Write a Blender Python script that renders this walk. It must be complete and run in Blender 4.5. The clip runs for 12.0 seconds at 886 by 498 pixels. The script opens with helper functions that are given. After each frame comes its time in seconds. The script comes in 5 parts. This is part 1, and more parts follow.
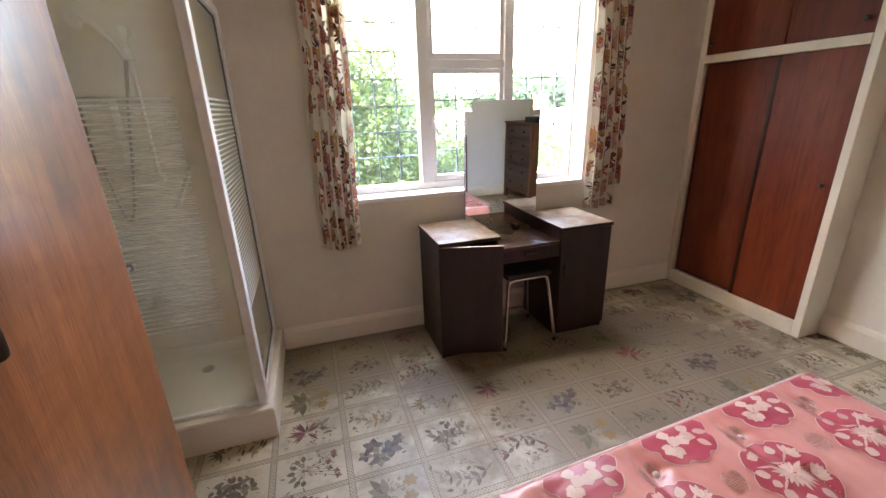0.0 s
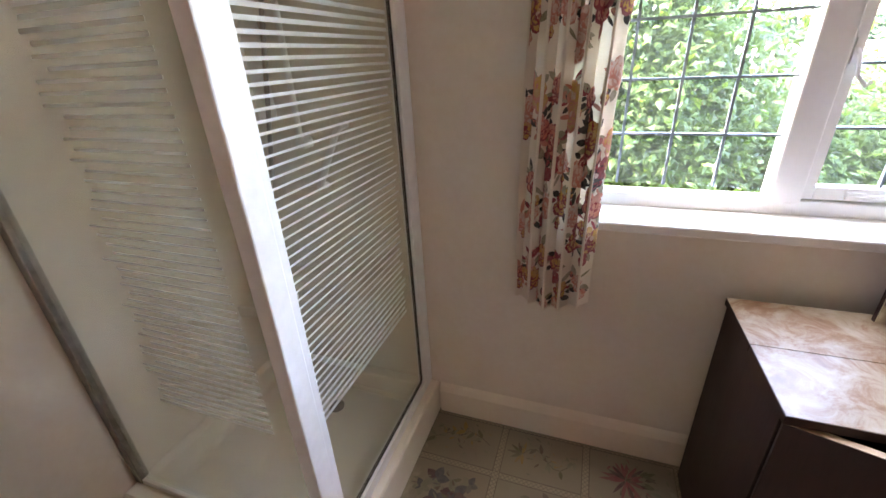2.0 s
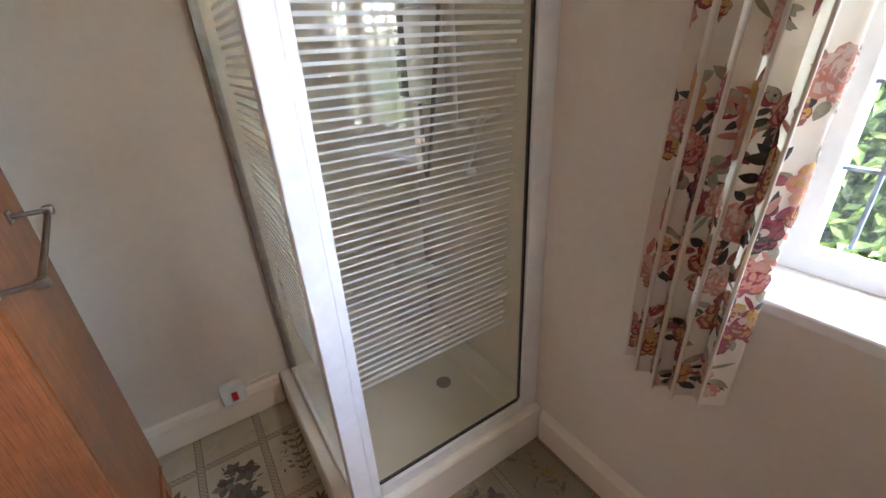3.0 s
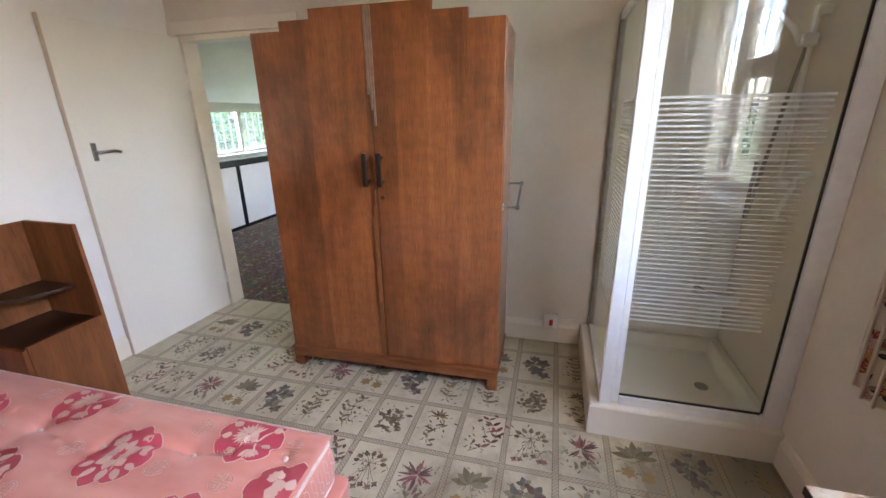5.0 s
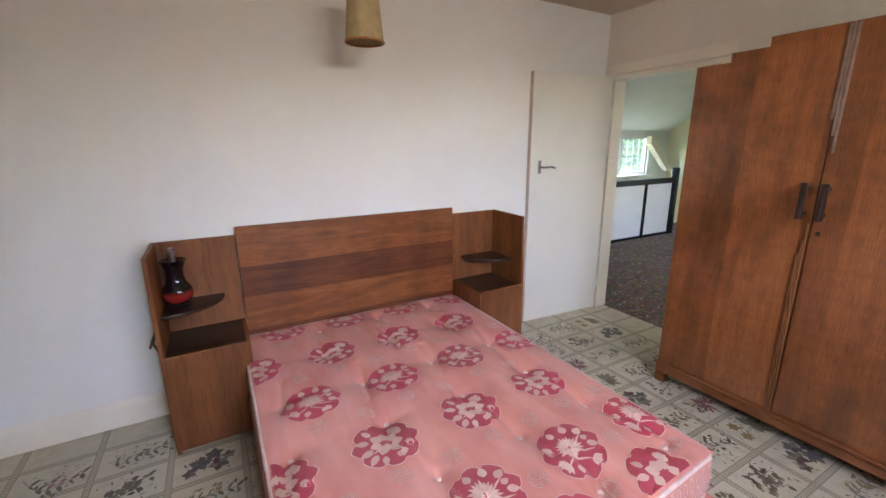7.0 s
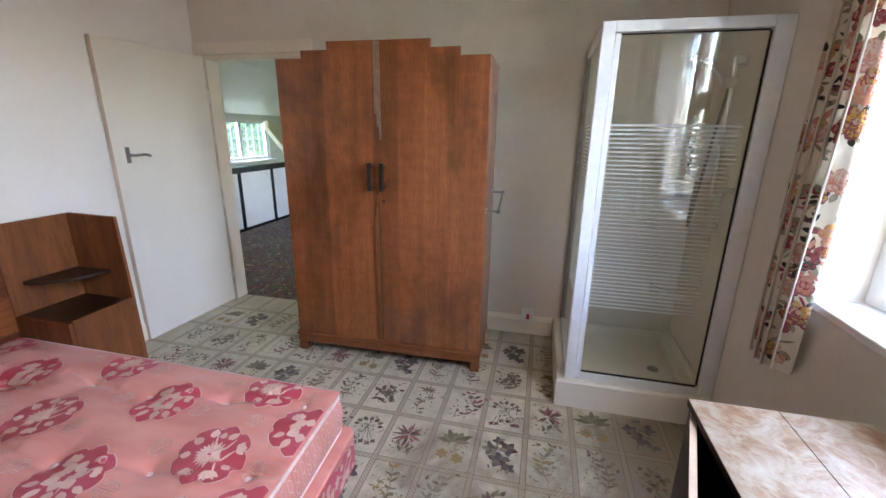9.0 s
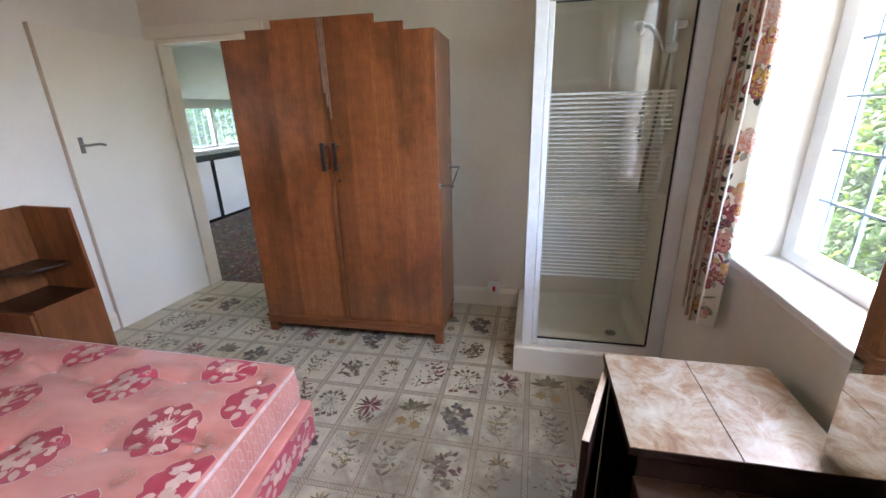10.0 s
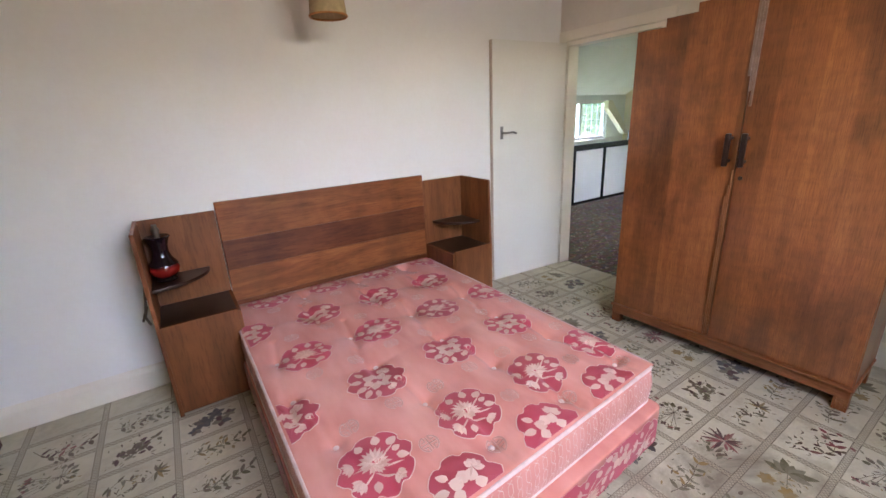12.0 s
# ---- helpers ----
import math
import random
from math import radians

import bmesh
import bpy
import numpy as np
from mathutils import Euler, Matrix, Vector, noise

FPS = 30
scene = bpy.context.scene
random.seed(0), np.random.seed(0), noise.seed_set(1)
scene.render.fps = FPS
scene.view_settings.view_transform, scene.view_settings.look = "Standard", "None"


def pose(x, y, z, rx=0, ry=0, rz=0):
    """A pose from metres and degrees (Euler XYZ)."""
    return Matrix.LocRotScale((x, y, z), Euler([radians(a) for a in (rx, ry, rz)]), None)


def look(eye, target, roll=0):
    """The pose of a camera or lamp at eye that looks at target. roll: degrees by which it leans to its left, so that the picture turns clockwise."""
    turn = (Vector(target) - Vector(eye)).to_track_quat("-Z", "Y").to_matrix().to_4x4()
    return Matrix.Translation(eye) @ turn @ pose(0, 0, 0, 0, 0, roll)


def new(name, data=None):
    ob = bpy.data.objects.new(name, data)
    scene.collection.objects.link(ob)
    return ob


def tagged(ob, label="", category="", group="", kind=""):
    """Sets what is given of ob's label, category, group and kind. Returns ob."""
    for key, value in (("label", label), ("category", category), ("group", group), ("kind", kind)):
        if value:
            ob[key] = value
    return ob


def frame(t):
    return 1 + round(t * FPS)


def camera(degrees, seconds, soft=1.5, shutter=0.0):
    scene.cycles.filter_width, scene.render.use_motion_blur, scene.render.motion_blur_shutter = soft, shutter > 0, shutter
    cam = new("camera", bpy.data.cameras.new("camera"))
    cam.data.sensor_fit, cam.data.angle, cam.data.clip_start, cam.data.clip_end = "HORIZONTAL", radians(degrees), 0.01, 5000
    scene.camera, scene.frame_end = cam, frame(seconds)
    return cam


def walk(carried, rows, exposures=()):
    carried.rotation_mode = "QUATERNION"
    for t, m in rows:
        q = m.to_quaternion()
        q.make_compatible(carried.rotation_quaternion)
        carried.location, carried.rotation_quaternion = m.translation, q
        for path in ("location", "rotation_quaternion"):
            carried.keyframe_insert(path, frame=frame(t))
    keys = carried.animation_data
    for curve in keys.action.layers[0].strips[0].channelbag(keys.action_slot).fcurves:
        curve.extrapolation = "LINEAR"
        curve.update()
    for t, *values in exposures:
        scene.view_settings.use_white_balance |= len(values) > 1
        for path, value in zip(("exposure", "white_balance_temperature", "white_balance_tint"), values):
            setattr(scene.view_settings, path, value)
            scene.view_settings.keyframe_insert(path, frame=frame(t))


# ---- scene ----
cam = camera(94.6, 12.0)
PATH = [
    (0, (0.658, 0.273, 1.435), (1.227, 2.077, 0.784), -1.9),
    (0.5, (0.767, 0.565, 1.42), (1.156, 2.408, 0.748), -1.9),
    (1, (0.831, 0.914, 1.404), (1.022, 2.77, 0.683), -2.1),
    (1.5, (0.795, 1.251, 1.396), (0.671, 3.089, 0.617), -2.4),
    (2, (0.866, 1.537, 1.388), (0.233, 3.233, 0.538), -2.9),
    (2.5, (0.99, 1.78, 1.411), (-0.184, 3.156, 0.558), -2.6),
    (2.7, (1.038, 1.884, 1.401), (-0.3, 3.089, 0.53), -3.0),
    (4.3, (1.767, 1.837, 1.384), (-0.096, 1.884, 0.66), -1.2),
    (4.5, (1.883, 1.801, 1.377), (0.005, 1.709, 0.697), -1.2),
    (5, (2.062, 1.756, 1.454), (0.228, 1.257, 0.83), -1.0),
    (5.5, (2.248, 1.805, 1.479), (0.574, 0.885, 0.887), -1.0),
    (6, (2.397, 1.734, 1.481), (0.981, 0.434, 0.931), -0.6),
    (6.5, (2.481, 1.691, 1.461), (1.431, 0.066, 0.954), -0.5),
    (6.7, (2.485, 1.676, 1.452), (1.579, -0.038, 0.962), -0.6),
    (8.3, (2.453, 1.718, 1.469), (0.869, 0.607, 0.965), 1.1),
    (8.5, (2.436, 1.752, 1.468), (0.737, 0.828, 0.957), 1.0),
    (9, (2.415, 1.826, 1.466), (0.547, 1.382, 0.909), 0.8),
    (9.5, (2.4, 1.923, 1.449), (0.504, 1.7, 0.852), -0.3),
    (10, (2.416, 2.045, 1.452), (0.57, 1.636, 0.802), -1.5),
    (10.5, (2.474, 2.011, 1.458), (0.85, 1.074, 0.762), -2.2),
    (11, (2.56, 1.882, 1.433), (1.291, 0.487, 0.767), -1.8),
    (11.5, (2.597, 1.843, 1.421), (1.599, 0.241, 0.76), -1.8),
    (12, (2.594, 1.84, 1.428), (1.557, 0.242, 0.816), -2.8),
]
walk(cam, [(t, look(eye, target, roll)) for t, eye, target, roll in PATH], [(0.0, 6.08, 7400, 20), (2.7, 6.12, 7000, 21), (4.5, 6.20, 6900, 20), (6.5, 6.12, 6900, 20), (9.0, 6.03, 6500, 18), (10.5, 5.96, 6700, 19), (11.5, 6.15, 6900, 20), (12.0, 6.17, 6900, 20)])

# ---- world and sun ----
world = bpy.data.worlds.new("sky")
scene.world = world
world.use_nodes = True
wn = world.node_tree
sky = wn.nodes.new("ShaderNodeTexSky")
sky.sky_type = "NISHITA"
sky.sun_disc = False
sky.sun_elevation = radians(48)
sky.sun_rotation = radians(270)
sky.air_density, sky.dust_density, sky.ozone_density = 1.0, 3.0, 1.0
wn.links.new(sky.outputs[0], wn.nodes["Background"].inputs[0])
wn.nodes["Background"].inputs[1].default_value = 0.15
sun = new("sun", bpy.data.lights.new("sun", "SUN"))
sun.data.energy, sun.data.angle, sun.data.color = 0.5, radians(12), (1.0, 0.95, 0.88)
sun.matrix_world = look((0, 0, 0), (0.80, 0.02, -0.88))

# sky light through the top of the window opening
opening = new("window_light", bpy.data.lights.new("window_light", "AREA"))
opening.data.shape, opening.data.size, opening.data.size_y = "RECTANGLE", 1.55, 0.20
opening.data.energy, opening.data.spread, opening.data.color = 0.29, radians(125), (1.0, 0.985, 0.93)
opening.matrix_world = look((1.65, 2.86, 2.15), (1.42, 1.0, 0.80))


# ---- node materials ----
def shader(name, rough=0.6, metal=0.0, spec=0.5):
    m = bpy.data.materials.new(name)
    m.use_nodes = True
    b = m.node_tree.nodes["Principled BSDF"]
    b.inputs["Roughness"].default_value = rough
    b.inputs["Metallic"].default_value = metal
    b.inputs["Specular IOR Level"].default_value = spec
    return m, m.node_tree, b


def node(tree, kind, **values):
    n = tree.nodes.new(kind)
    for key, value in values.items():
        n.inputs[key].default_value = value
    return n


def coords(tree, scale=(1, 1, 1), turn=(0, 0, 0), space="Object"):
    c = tree.nodes.new("ShaderNodeTexCoord")
    p = tree.nodes.new("ShaderNodeMapping")
    p.inputs["Scale"].default_value = scale
    p.inputs["Rotation"].default_value = [radians(a) for a in turn]
    tree.links.new(c.outputs[space], p.inputs[0])
    return p.outputs[0]


def noise_of(tree, at, scale, detail=4.0, rough=0.55, distort=0.0):
    n = node(tree, "ShaderNodeTexNoise", Scale=scale, Detail=detail, Roughness=rough, Distortion=distort)
    tree.links.new(at, n.inputs["Vector"])
    return n.outputs["Fac"]


def ramp(tree, fac, stops):
    r = tree.nodes.new("ShaderNodeValToRGB")
    while len(r.color_ramp.elements) < len(stops):
        r.color_ramp.elements.new(0.5)
    for e, (pos, col) in zip(r.color_ramp.elements, stops):
        e.position = pos
        e.color = (*col, 1) if len(col) == 3 else col
    tree.links.new(fac, r.inputs[0])
    return r.outputs[0]


def mixed(tree, fac, a, b, mode="MIX"):
    n = tree.nodes.new("ShaderNodeMix")
    n.data_type, n.blend_type = "RGBA", mode
    for value, sock in ((fac, n.inputs[0]), (a, n.inputs[6]), (b, n.inputs[7])):
        if isinstance(value, (int, float)):
            sock.default_value = value
        elif isinstance(value, tuple):
            sock.default_value = (*value, 1)
        else:
            tree.links.new(value, sock)
    return n.outputs[2]


def maths(tree, op, a, b=0.0, clamp=False):
    n = tree.nodes.new("ShaderNodeMath")
    n.operation, n.use_clamp = op, clamp
    for value, sock in ((a, n.inputs[0]), (b, n.inputs[1])):
        if isinstance(value, (int, float)):
            sock.default_value = value
        else:
            tree.links.new(value, sock)
    return n.outputs[0]


def bump(tree, b, height, strength=0.2, distance=0.01):
    n = node(tree, "ShaderNodeBump", Strength=strength, Distance=distance)
    tree.links.new(height, n.inputs["Height"])
    tree.links.new(n.outputs[0], b.inputs["Normal"])


def paint(name, colour, stain, rough=0.6, grain=220.0, relief=0.12, amount=0.45, spec=0.4):
    m, t, b = shader(name, rough, spec=spec)
    at = coords(t)
    big = noise_of(t, at, 1.6, 5.0, 0.6, 0.4)
    fac = ramp(t, big, [(0.42, (0, 0, 0)), (0.78, (amount, amount, amount))])
    col = mixed(t, fac, colour, stain)
    fine = noise_of(t, at, 45.0, 3.0)
    col = mixed(t, 0.12, col, fine, "OVERLAY")
    t.links.new(col, b.inputs["Base Color"])
    bump(t, b, noise_of(t, at, grain, 3.0), relief, 0.002)
    return m


def wood(name, dark, mid, light, scale=(14.0, 14.0, 1.1), rough=0.42, figure=1.0, space="Object", coat=0.0, blotch=0.25):
    m, t, b = shader(name, rough, spec=0.4)
    at = coords(t, scale, space=space)
    long = noise_of(t, at, 1.0, 6.0, 0.6, 0.5 * figure)
    col = ramp(t, long, [(0.25, dark), (0.5, mid), (0.78, light)])
    band = noise_of(t, coords(t, tuple(0.32 * s for s in scale), space=space), 1.0, 3.0, 0.5)
    col = mixed(t, 1.0, col, ramp(t, band, [(0.3, (0.74, 0.70, 0.67)), (0.5, (1, 1, 1)), (0.72, (1.0, 0.95, 0.9))]), "MULTIPLY")
    fleck = noise_of(t, coords(t, tuple(9 * s for s in scale), space=space), 1.0, 3.0, 0.6)
    pores = ramp(t, fleck, [(0.36, (0.62, 0.55, 0.5)), (0.5, (1, 1, 1))])
    col = mixed(t, 0.7, col, pores, "MULTIPLY")
    spots = noise_of(t, coords(t, (1, 1, 0.55), space=space), 2.6, 5.0, 0.6, 0.3)
    low = 1 - blotch
    col = mixed(t, 1.0, col, ramp(t, spots, [(0.34, (low, low * 0.96, low * 0.92)), (0.56, (1, 1, 1))]), "MULTIPLY")
    worn = noise_of(t, coords(t, (1.3, 1.3, 1.3), space=space), 1.5, 4.0)
    col = mixed(t, ramp(t, worn, [(0.45, (0, 0, 0)), (0.8, (0.4, 0.4, 0.4))]), col, light)
    own = t.nodes.new("ShaderNodeObjectInfo")
    col = mixed(t, 1.0, col, ramp(t, own.outputs["Random"], [(0.0, (0.80, 0.77, 0.74)), (1.0, (1.0, 1.0, 1.0))]), "MULTIPLY")
    t.links.new(col, b.inputs["Base Color"])
    r = ramp(t, worn, [(0.3, (rough, rough, rough)), (0.8, (rough + 0.2, rough + 0.2, rough + 0.2))])
    t.links.new(r, b.inputs["Roughness"])
    b.inputs["Coat Weight"].default_value = coat
    b.inputs["Coat Roughness"].default_value = 0.26
    bump(t, b, fleck, 0.15, 0.002)
    return m


def plain(name, colour, rough=0.5, metal=0.0, vary=0.15, scale=30.0, spec=0.5):
    m, t, b = shader(name, rough, metal, spec)
    f = noise_of(t, coords(t), scale, 4.0)
    a = tuple(c * (1 - vary) for c in colour)
    z = tuple(min(1, c * (1 + vary)) for c in colour)
    t.links.new(ramp(t, f, [(0.3, a), (0.7, z)]), b.inputs["Base Color"])
    return m


def glass(name, tint=(1, 1, 1), gloss=1.0, haze=0.0):
    """Thin flat pane: clear, with a sharp reflection that grows at a glance."""
    m = bpy.data.materials.new(name)
    m.use_nodes = True
    t = m.node_tree
    t.nodes.clear()
    out = t.nodes.new("ShaderNodeOutputMaterial")
    mix = t.nodes.new("ShaderNodeMixShader")
    clear = node(t, "ShaderNodeBsdfTransparent", Color=(*tint, 1))
    mirror = node(t, "ShaderNodeBsdfGlossy", Color=(1, 1, 1, 1), Roughness=0.01)
    f = node(t, "ShaderNodeLayerWeight", Blend=0.5)
    fac = maths(t, "ADD", maths(t, "MULTIPLY", maths(t, "POWER", f.outputs["Facing"], 4.0), 0.5 * gloss), 0.035 * gloss, True)
    t.links.new(fac, mix.inputs[0])
    t.links.new(clear.outputs[0], mix.inputs[1])
    t.links.new(mirror.outputs[0], mix.inputs[2])
    last = mix.outputs[0]
    if haze:                                               # dried lime film, also standing in for glare and reflected haze
        film = t.nodes.new("ShaderNodeAddShader")
        t.links.new(node(t, "ShaderNodeBsdfDiffuse", Color=(0.74, 0.75, 0.68, 1)).outputs[0], film.inputs[0])
        t.links.new(node(t, "ShaderNodeBsdfTranslucent", Color=(0.74, 0.75, 0.68, 1)).outputs[0], film.inputs[1])
        cloud = ramp(t, noise_of(t, coords(t), 2.2, 3.0, 0.5), [(0.3, (haze * 0.88,) * 3), (0.75, (haze * 1.12,) * 3)])
        over = t.nodes.new("ShaderNodeMixShader")
        t.links.new(cloud, over.inputs[0])
        t.links.new(last, over.inputs[1])
        t.links.new(film.outputs[0], over.inputs[2])
        last = over.outputs[0]
    t.links.new(last, out.inputs[0])
    return m


M_WALL = paint("wall_paint", (0.78, 0.71, 0.61), (0.64, 0.55, 0.43), 0.75, amount=0.5)
M_HEADWALL = paint("white_wall_paint", (0.85, 0.82, 0.77), (0.78, 0.72, 0.64), 0.75, amount=0.4)
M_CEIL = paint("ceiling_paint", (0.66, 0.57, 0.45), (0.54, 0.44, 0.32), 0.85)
M_TRIM = paint("gloss_trim_paint", (0.85, 0.78, 0.66), (0.70, 0.58, 0.44), 0.38, 60, 0.06)
M_WHITE = paint("white_window_paint", (0.82, 0.80, 0.76), (0.66, 0.58, 0.48), 0.4, 60, 0.1, 0.35)
M_DOOR = paint("cream_door_paint", (0.80, 0.76, 0.67), (0.68, 0.62, 0.52), 0.4, 60, 0.05, 0.3)
M_OAK, t, b = shader("oak_veneer", 0.40, spec=0.4)
at = coords(t)
sep = t.nodes.new("ShaderNodeSeparateXYZ")
t.links.new(at, sep.inputs[0])
wander = maths(t, "MULTIPLY", noise_of(t, coords(t, (1, 1, 0.4)), 2.0, 2.0), 0.05)
leaf_no = maths(t, "FLOOR", maths(t, "DIVIDE", maths(t, "ADD", sep.outputs[1], wander), 0.152))
each = t.nodes.new("ShaderNodeTexWhiteNoise")              # each veneer leaf has its own tone
each.noise_dimensions = "1D"
t.links.new(leaf_no, each.inputs["W"])
long = noise_of(t, coords(t, (22, 22, 0.9)), 1.0, 6.0, 0.62, 0.4)
col = ramp(t, long, [(0.22, (0.21, 0.060, 0.016)), (0.5, (0.30, 0.093, 0.025)), (0.80, (0.40, 0.134, 0.039))])
col = mixed(t, 1.0, col, ramp(t, each.outputs["Value"], [(0.0, (0.76, 0.72, 0.70)), (1.0, (1.08, 1.06, 1.04))]), "MULTIPLY")
pores = noise_of(t, coords(t, (330, 330, 13)), 1.0, 4.0, 0.65)
col = mixed(t, 0.85, col, ramp(t, pores, [(0.34, (0.58, 0.52, 0.48)), (0.50, (1, 1, 1)), (0.68, (1.18, 1.22, 1.25))]), "MULTIPLY")
ripple = noise_of(t, coords(t, (9, 9, 26)), 1.0, 3.0, 0.5, 0.6)
col = mixed(t, 0.55, col, ramp(t, ripple, [(0.35, (0.80, 0.78, 0.76)), (0.6, (1.04, 1.04, 1.04))]), "MULTIPLY")
stain = noise_of(t, coords(t, (1, 1, 0.6)), 2.6, 5.0, 0.6, 0.3)
col = mixed(t, 1.0, col, ramp(t, stain, [(0.33, (0.50, 0.47, 0.45)), (0.52, (1, 1, 1))]), "MULTIPLY")
t.links.new(col, b.inputs["Base Color"])
t.links.new(ramp(t, stain, [(0.3, (0.32, 0.32, 0.32)), (0.7, (0.46, 0.46, 0.46))]), b.inputs["Roughness"])
b.inputs["Coat Weight"].default_value = 1.0
b.inputs["Coat Roughness"].default_value = 0.24
b.inputs["Coat IOR"].default_value = 1.6
bump(t, b, pores, 0.22, 0.002)
M_LIPPING = paint("brown_door_edge", (0.62, 0.50, 0.40), (0.40, 0.28, 0.20), 0.5, 60, 0.1)
M_OAK_EDGE = wood("oak_edge", (0.17, 0.055, 0.018), (0.28, 0.095, 0.032), (0.38, 0.15, 0.055), (9, 1.2, 9), 0.38)
M_WALNUT = wood("walnut_veneer", (0.15, 0.042, 0.011), (0.28, 0.086, 0.024), (0.42, 0.160, 0.050), (1.3, 12, 12), 0.36, 2.4, blotch=0.35)
M_WALNUT_UP = wood("walnut_upright", (0.14, 0.043, 0.012), (0.24, 0.080, 0.024), (0.33, 0.124, 0.042), (12, 12, 1.2), 0.42)
M_WALNUT_RED = wood("red_walnut_veneer", (0.080, 0.020, 0.007), (0.16, 0.042, 0.013), (0.26, 0.082, 0.026), (1.3, 12, 12), 0.36, 2.4, blotch=0.35)
M_WALNUT_DARK = plain("dark_shelf_wood", (0.030, 0.012, 0.007), 0.35, vary=0.3, scale=14)
M_MAHOG = wood("mahogany_veneer", (0.16, 0.022, 0.006), (0.22, 0.034, 0.010), (0.30, 0.058, 0.017), (7, 7, 0.5), 0.40, 0.6)
M_DARKWOOD = wood("dark_dresser_wood", (0.016, 0.0065, 0.006), (0.030, 0.012, 0.010), (0.050, 0.022, 0.018), (9, 9, 1.2), 0.42)
# upper reeding: its grey highlight is put into the base colour
M_REED = plain("sheened_reeding", (0.23, 0.135, 0.095), 0.3, 0.0, 0.3, 20)
M_REED_OAK = plain("pale_oak_reeding", (0.22, 0.075, 0.024), 0.35, 0.0, 0.25, 16)
M_CHROME = plain("chrome", (0.72, 0.72, 0.72), 0.16, 1.0, 0.05)
M_STEEL = plain("dull_metal", (0.30, 0.28, 0.26), 0.35, 1.0, 0.2)
M_BROWNHANDLE = plain("brown_bakelite", (0.025, 0.011, 0.008), 0.28)
M_BLACK = plain("black_vinyl", (0.012, 0.012, 0.013), 0.45)
M_DARK = plain("dark_gap", (0.010, 0.008, 0.007), 0.8)
M_LEAD = plain("lead_came", (0.26, 0.31, 0.34), 0.5, 0.4, 0.3)
M_SHFRAME = plain("white_enamel_frame", (0.84, 0.85, 0.84), 0.38, vary=0.04)
M_TRAY = paint("cream_shower_tray", (0.84, 0.80, 0.71), (0.72, 0.66, 0.54), 0.3, 30, 0.04, 0.4)
M_PLASTIC = plain("white_plastic", (0.80, 0.79, 0.75), 0.3, vary=0.04)
M_RED = plain("red_switch", (0.55, 0.015, 0.02), 0.3)
M_SEAL = plain("black_seal", (0.015, 0.014, 0.013), 0.6)
# faint film on the window panes is glare put into the glass
M_GLASS = glass("window_glass", (0.95, 0.98, 0.985), 0.6, 0.008)
M_LANDGLASS = glass("clouded_landing_glass", (0.90, 0.97, 0.97), 0.6, 0.03)
# shower film: lime plus pale reflections put into its colour
M_SHGLASS = glass("shower_glass", (0.97, 0.985, 0.96), 1.0, 0.035)
M_SIDEGLASS = glass("limed_hazy_shower_glass", (0.96, 0.98, 0.95), 0.8, 0.15)
M_MIRROR = plain("mirror_silver", (0.86, 0.89, 0.88), 0.01, 1.0, 0.01)
M_STRIPE, t, b = shader("white_screen_print", 0.5)
b.inputs["Base Color"].default_value = (0.86, 0.88, 0.86, 1)
through_print = node(t, "ShaderNodeBsdfTranslucent", Color=(0.86, 0.88, 0.84, 1))
both = node(t, "ShaderNodeMixShader", Fac=0.5)
t.links.new(b.outputs[0], both.inputs[1])
t.links.new(through_print.outputs[0], both.inputs[2])
t.links.new(both.outputs[0], t.nodes["Material Output"].inputs[0])
M_SHADE = plain("parchment_shade", (0.52, 0.38, 0.20), 0.7)


# ---- mesh helpers ----
def box(bm, x0, x1, y0, y1, z0, z1, bevel=0.0, segments=2):
    made = bmesh.ops.create_cube(bm, size=1.0)["verts"]
    bmesh.ops.scale(bm, vec=(x1 - x0, y1 - y0, z1 - z0), verts=made)
    bmesh.ops.translate(bm, vec=((x0 + x1) / 2, (y0 + y1) / 2, (z0 + z1) / 2), verts=made)
    if bevel:
        edges = list({e for v in made for e in v.link_edges})
        bmesh.ops.bevel(bm, geom=edges, offset=bevel, segments=segments, affect="EDGES", profile=0.5)
    return bm


def boxes(*args, bevel=0.0):
    bm = bmesh.new()
    for a in args:
        box(bm, *a, bevel=bevel)
    return bm


def prism(points, axis, a, b, bevel=0.0):
    """A flat outline pushed from a to b along x, y or z; the outline gives the other two coordinates in order."""
    bm = bmesh.new()

    def at(p, q):
        return {"x": (q, p[0], p[1]), "y": (p[0], q, p[1]), "z": (p[0], p[1], q)}[axis]

    low = [bm.verts.new(at(p, a)) for p in points]
    top = [bm.verts.new(at(p, b)) for p in points]
    bm.faces.new(low)
    bm.faces.new(top)
    for i in range(len(points)):
        j = (i + 1) % len(points)
        bm.faces.new((low[i], low[j], top[j], top[i]))
    bmesh.ops.recalc_face_normals(bm, faces=bm.faces)
    if bevel:
        bmesh.ops.bevel(bm, geom=list(bm.edges), offset=bevel, segments=2, affect="EDGES", profile=0.5)
    return bm


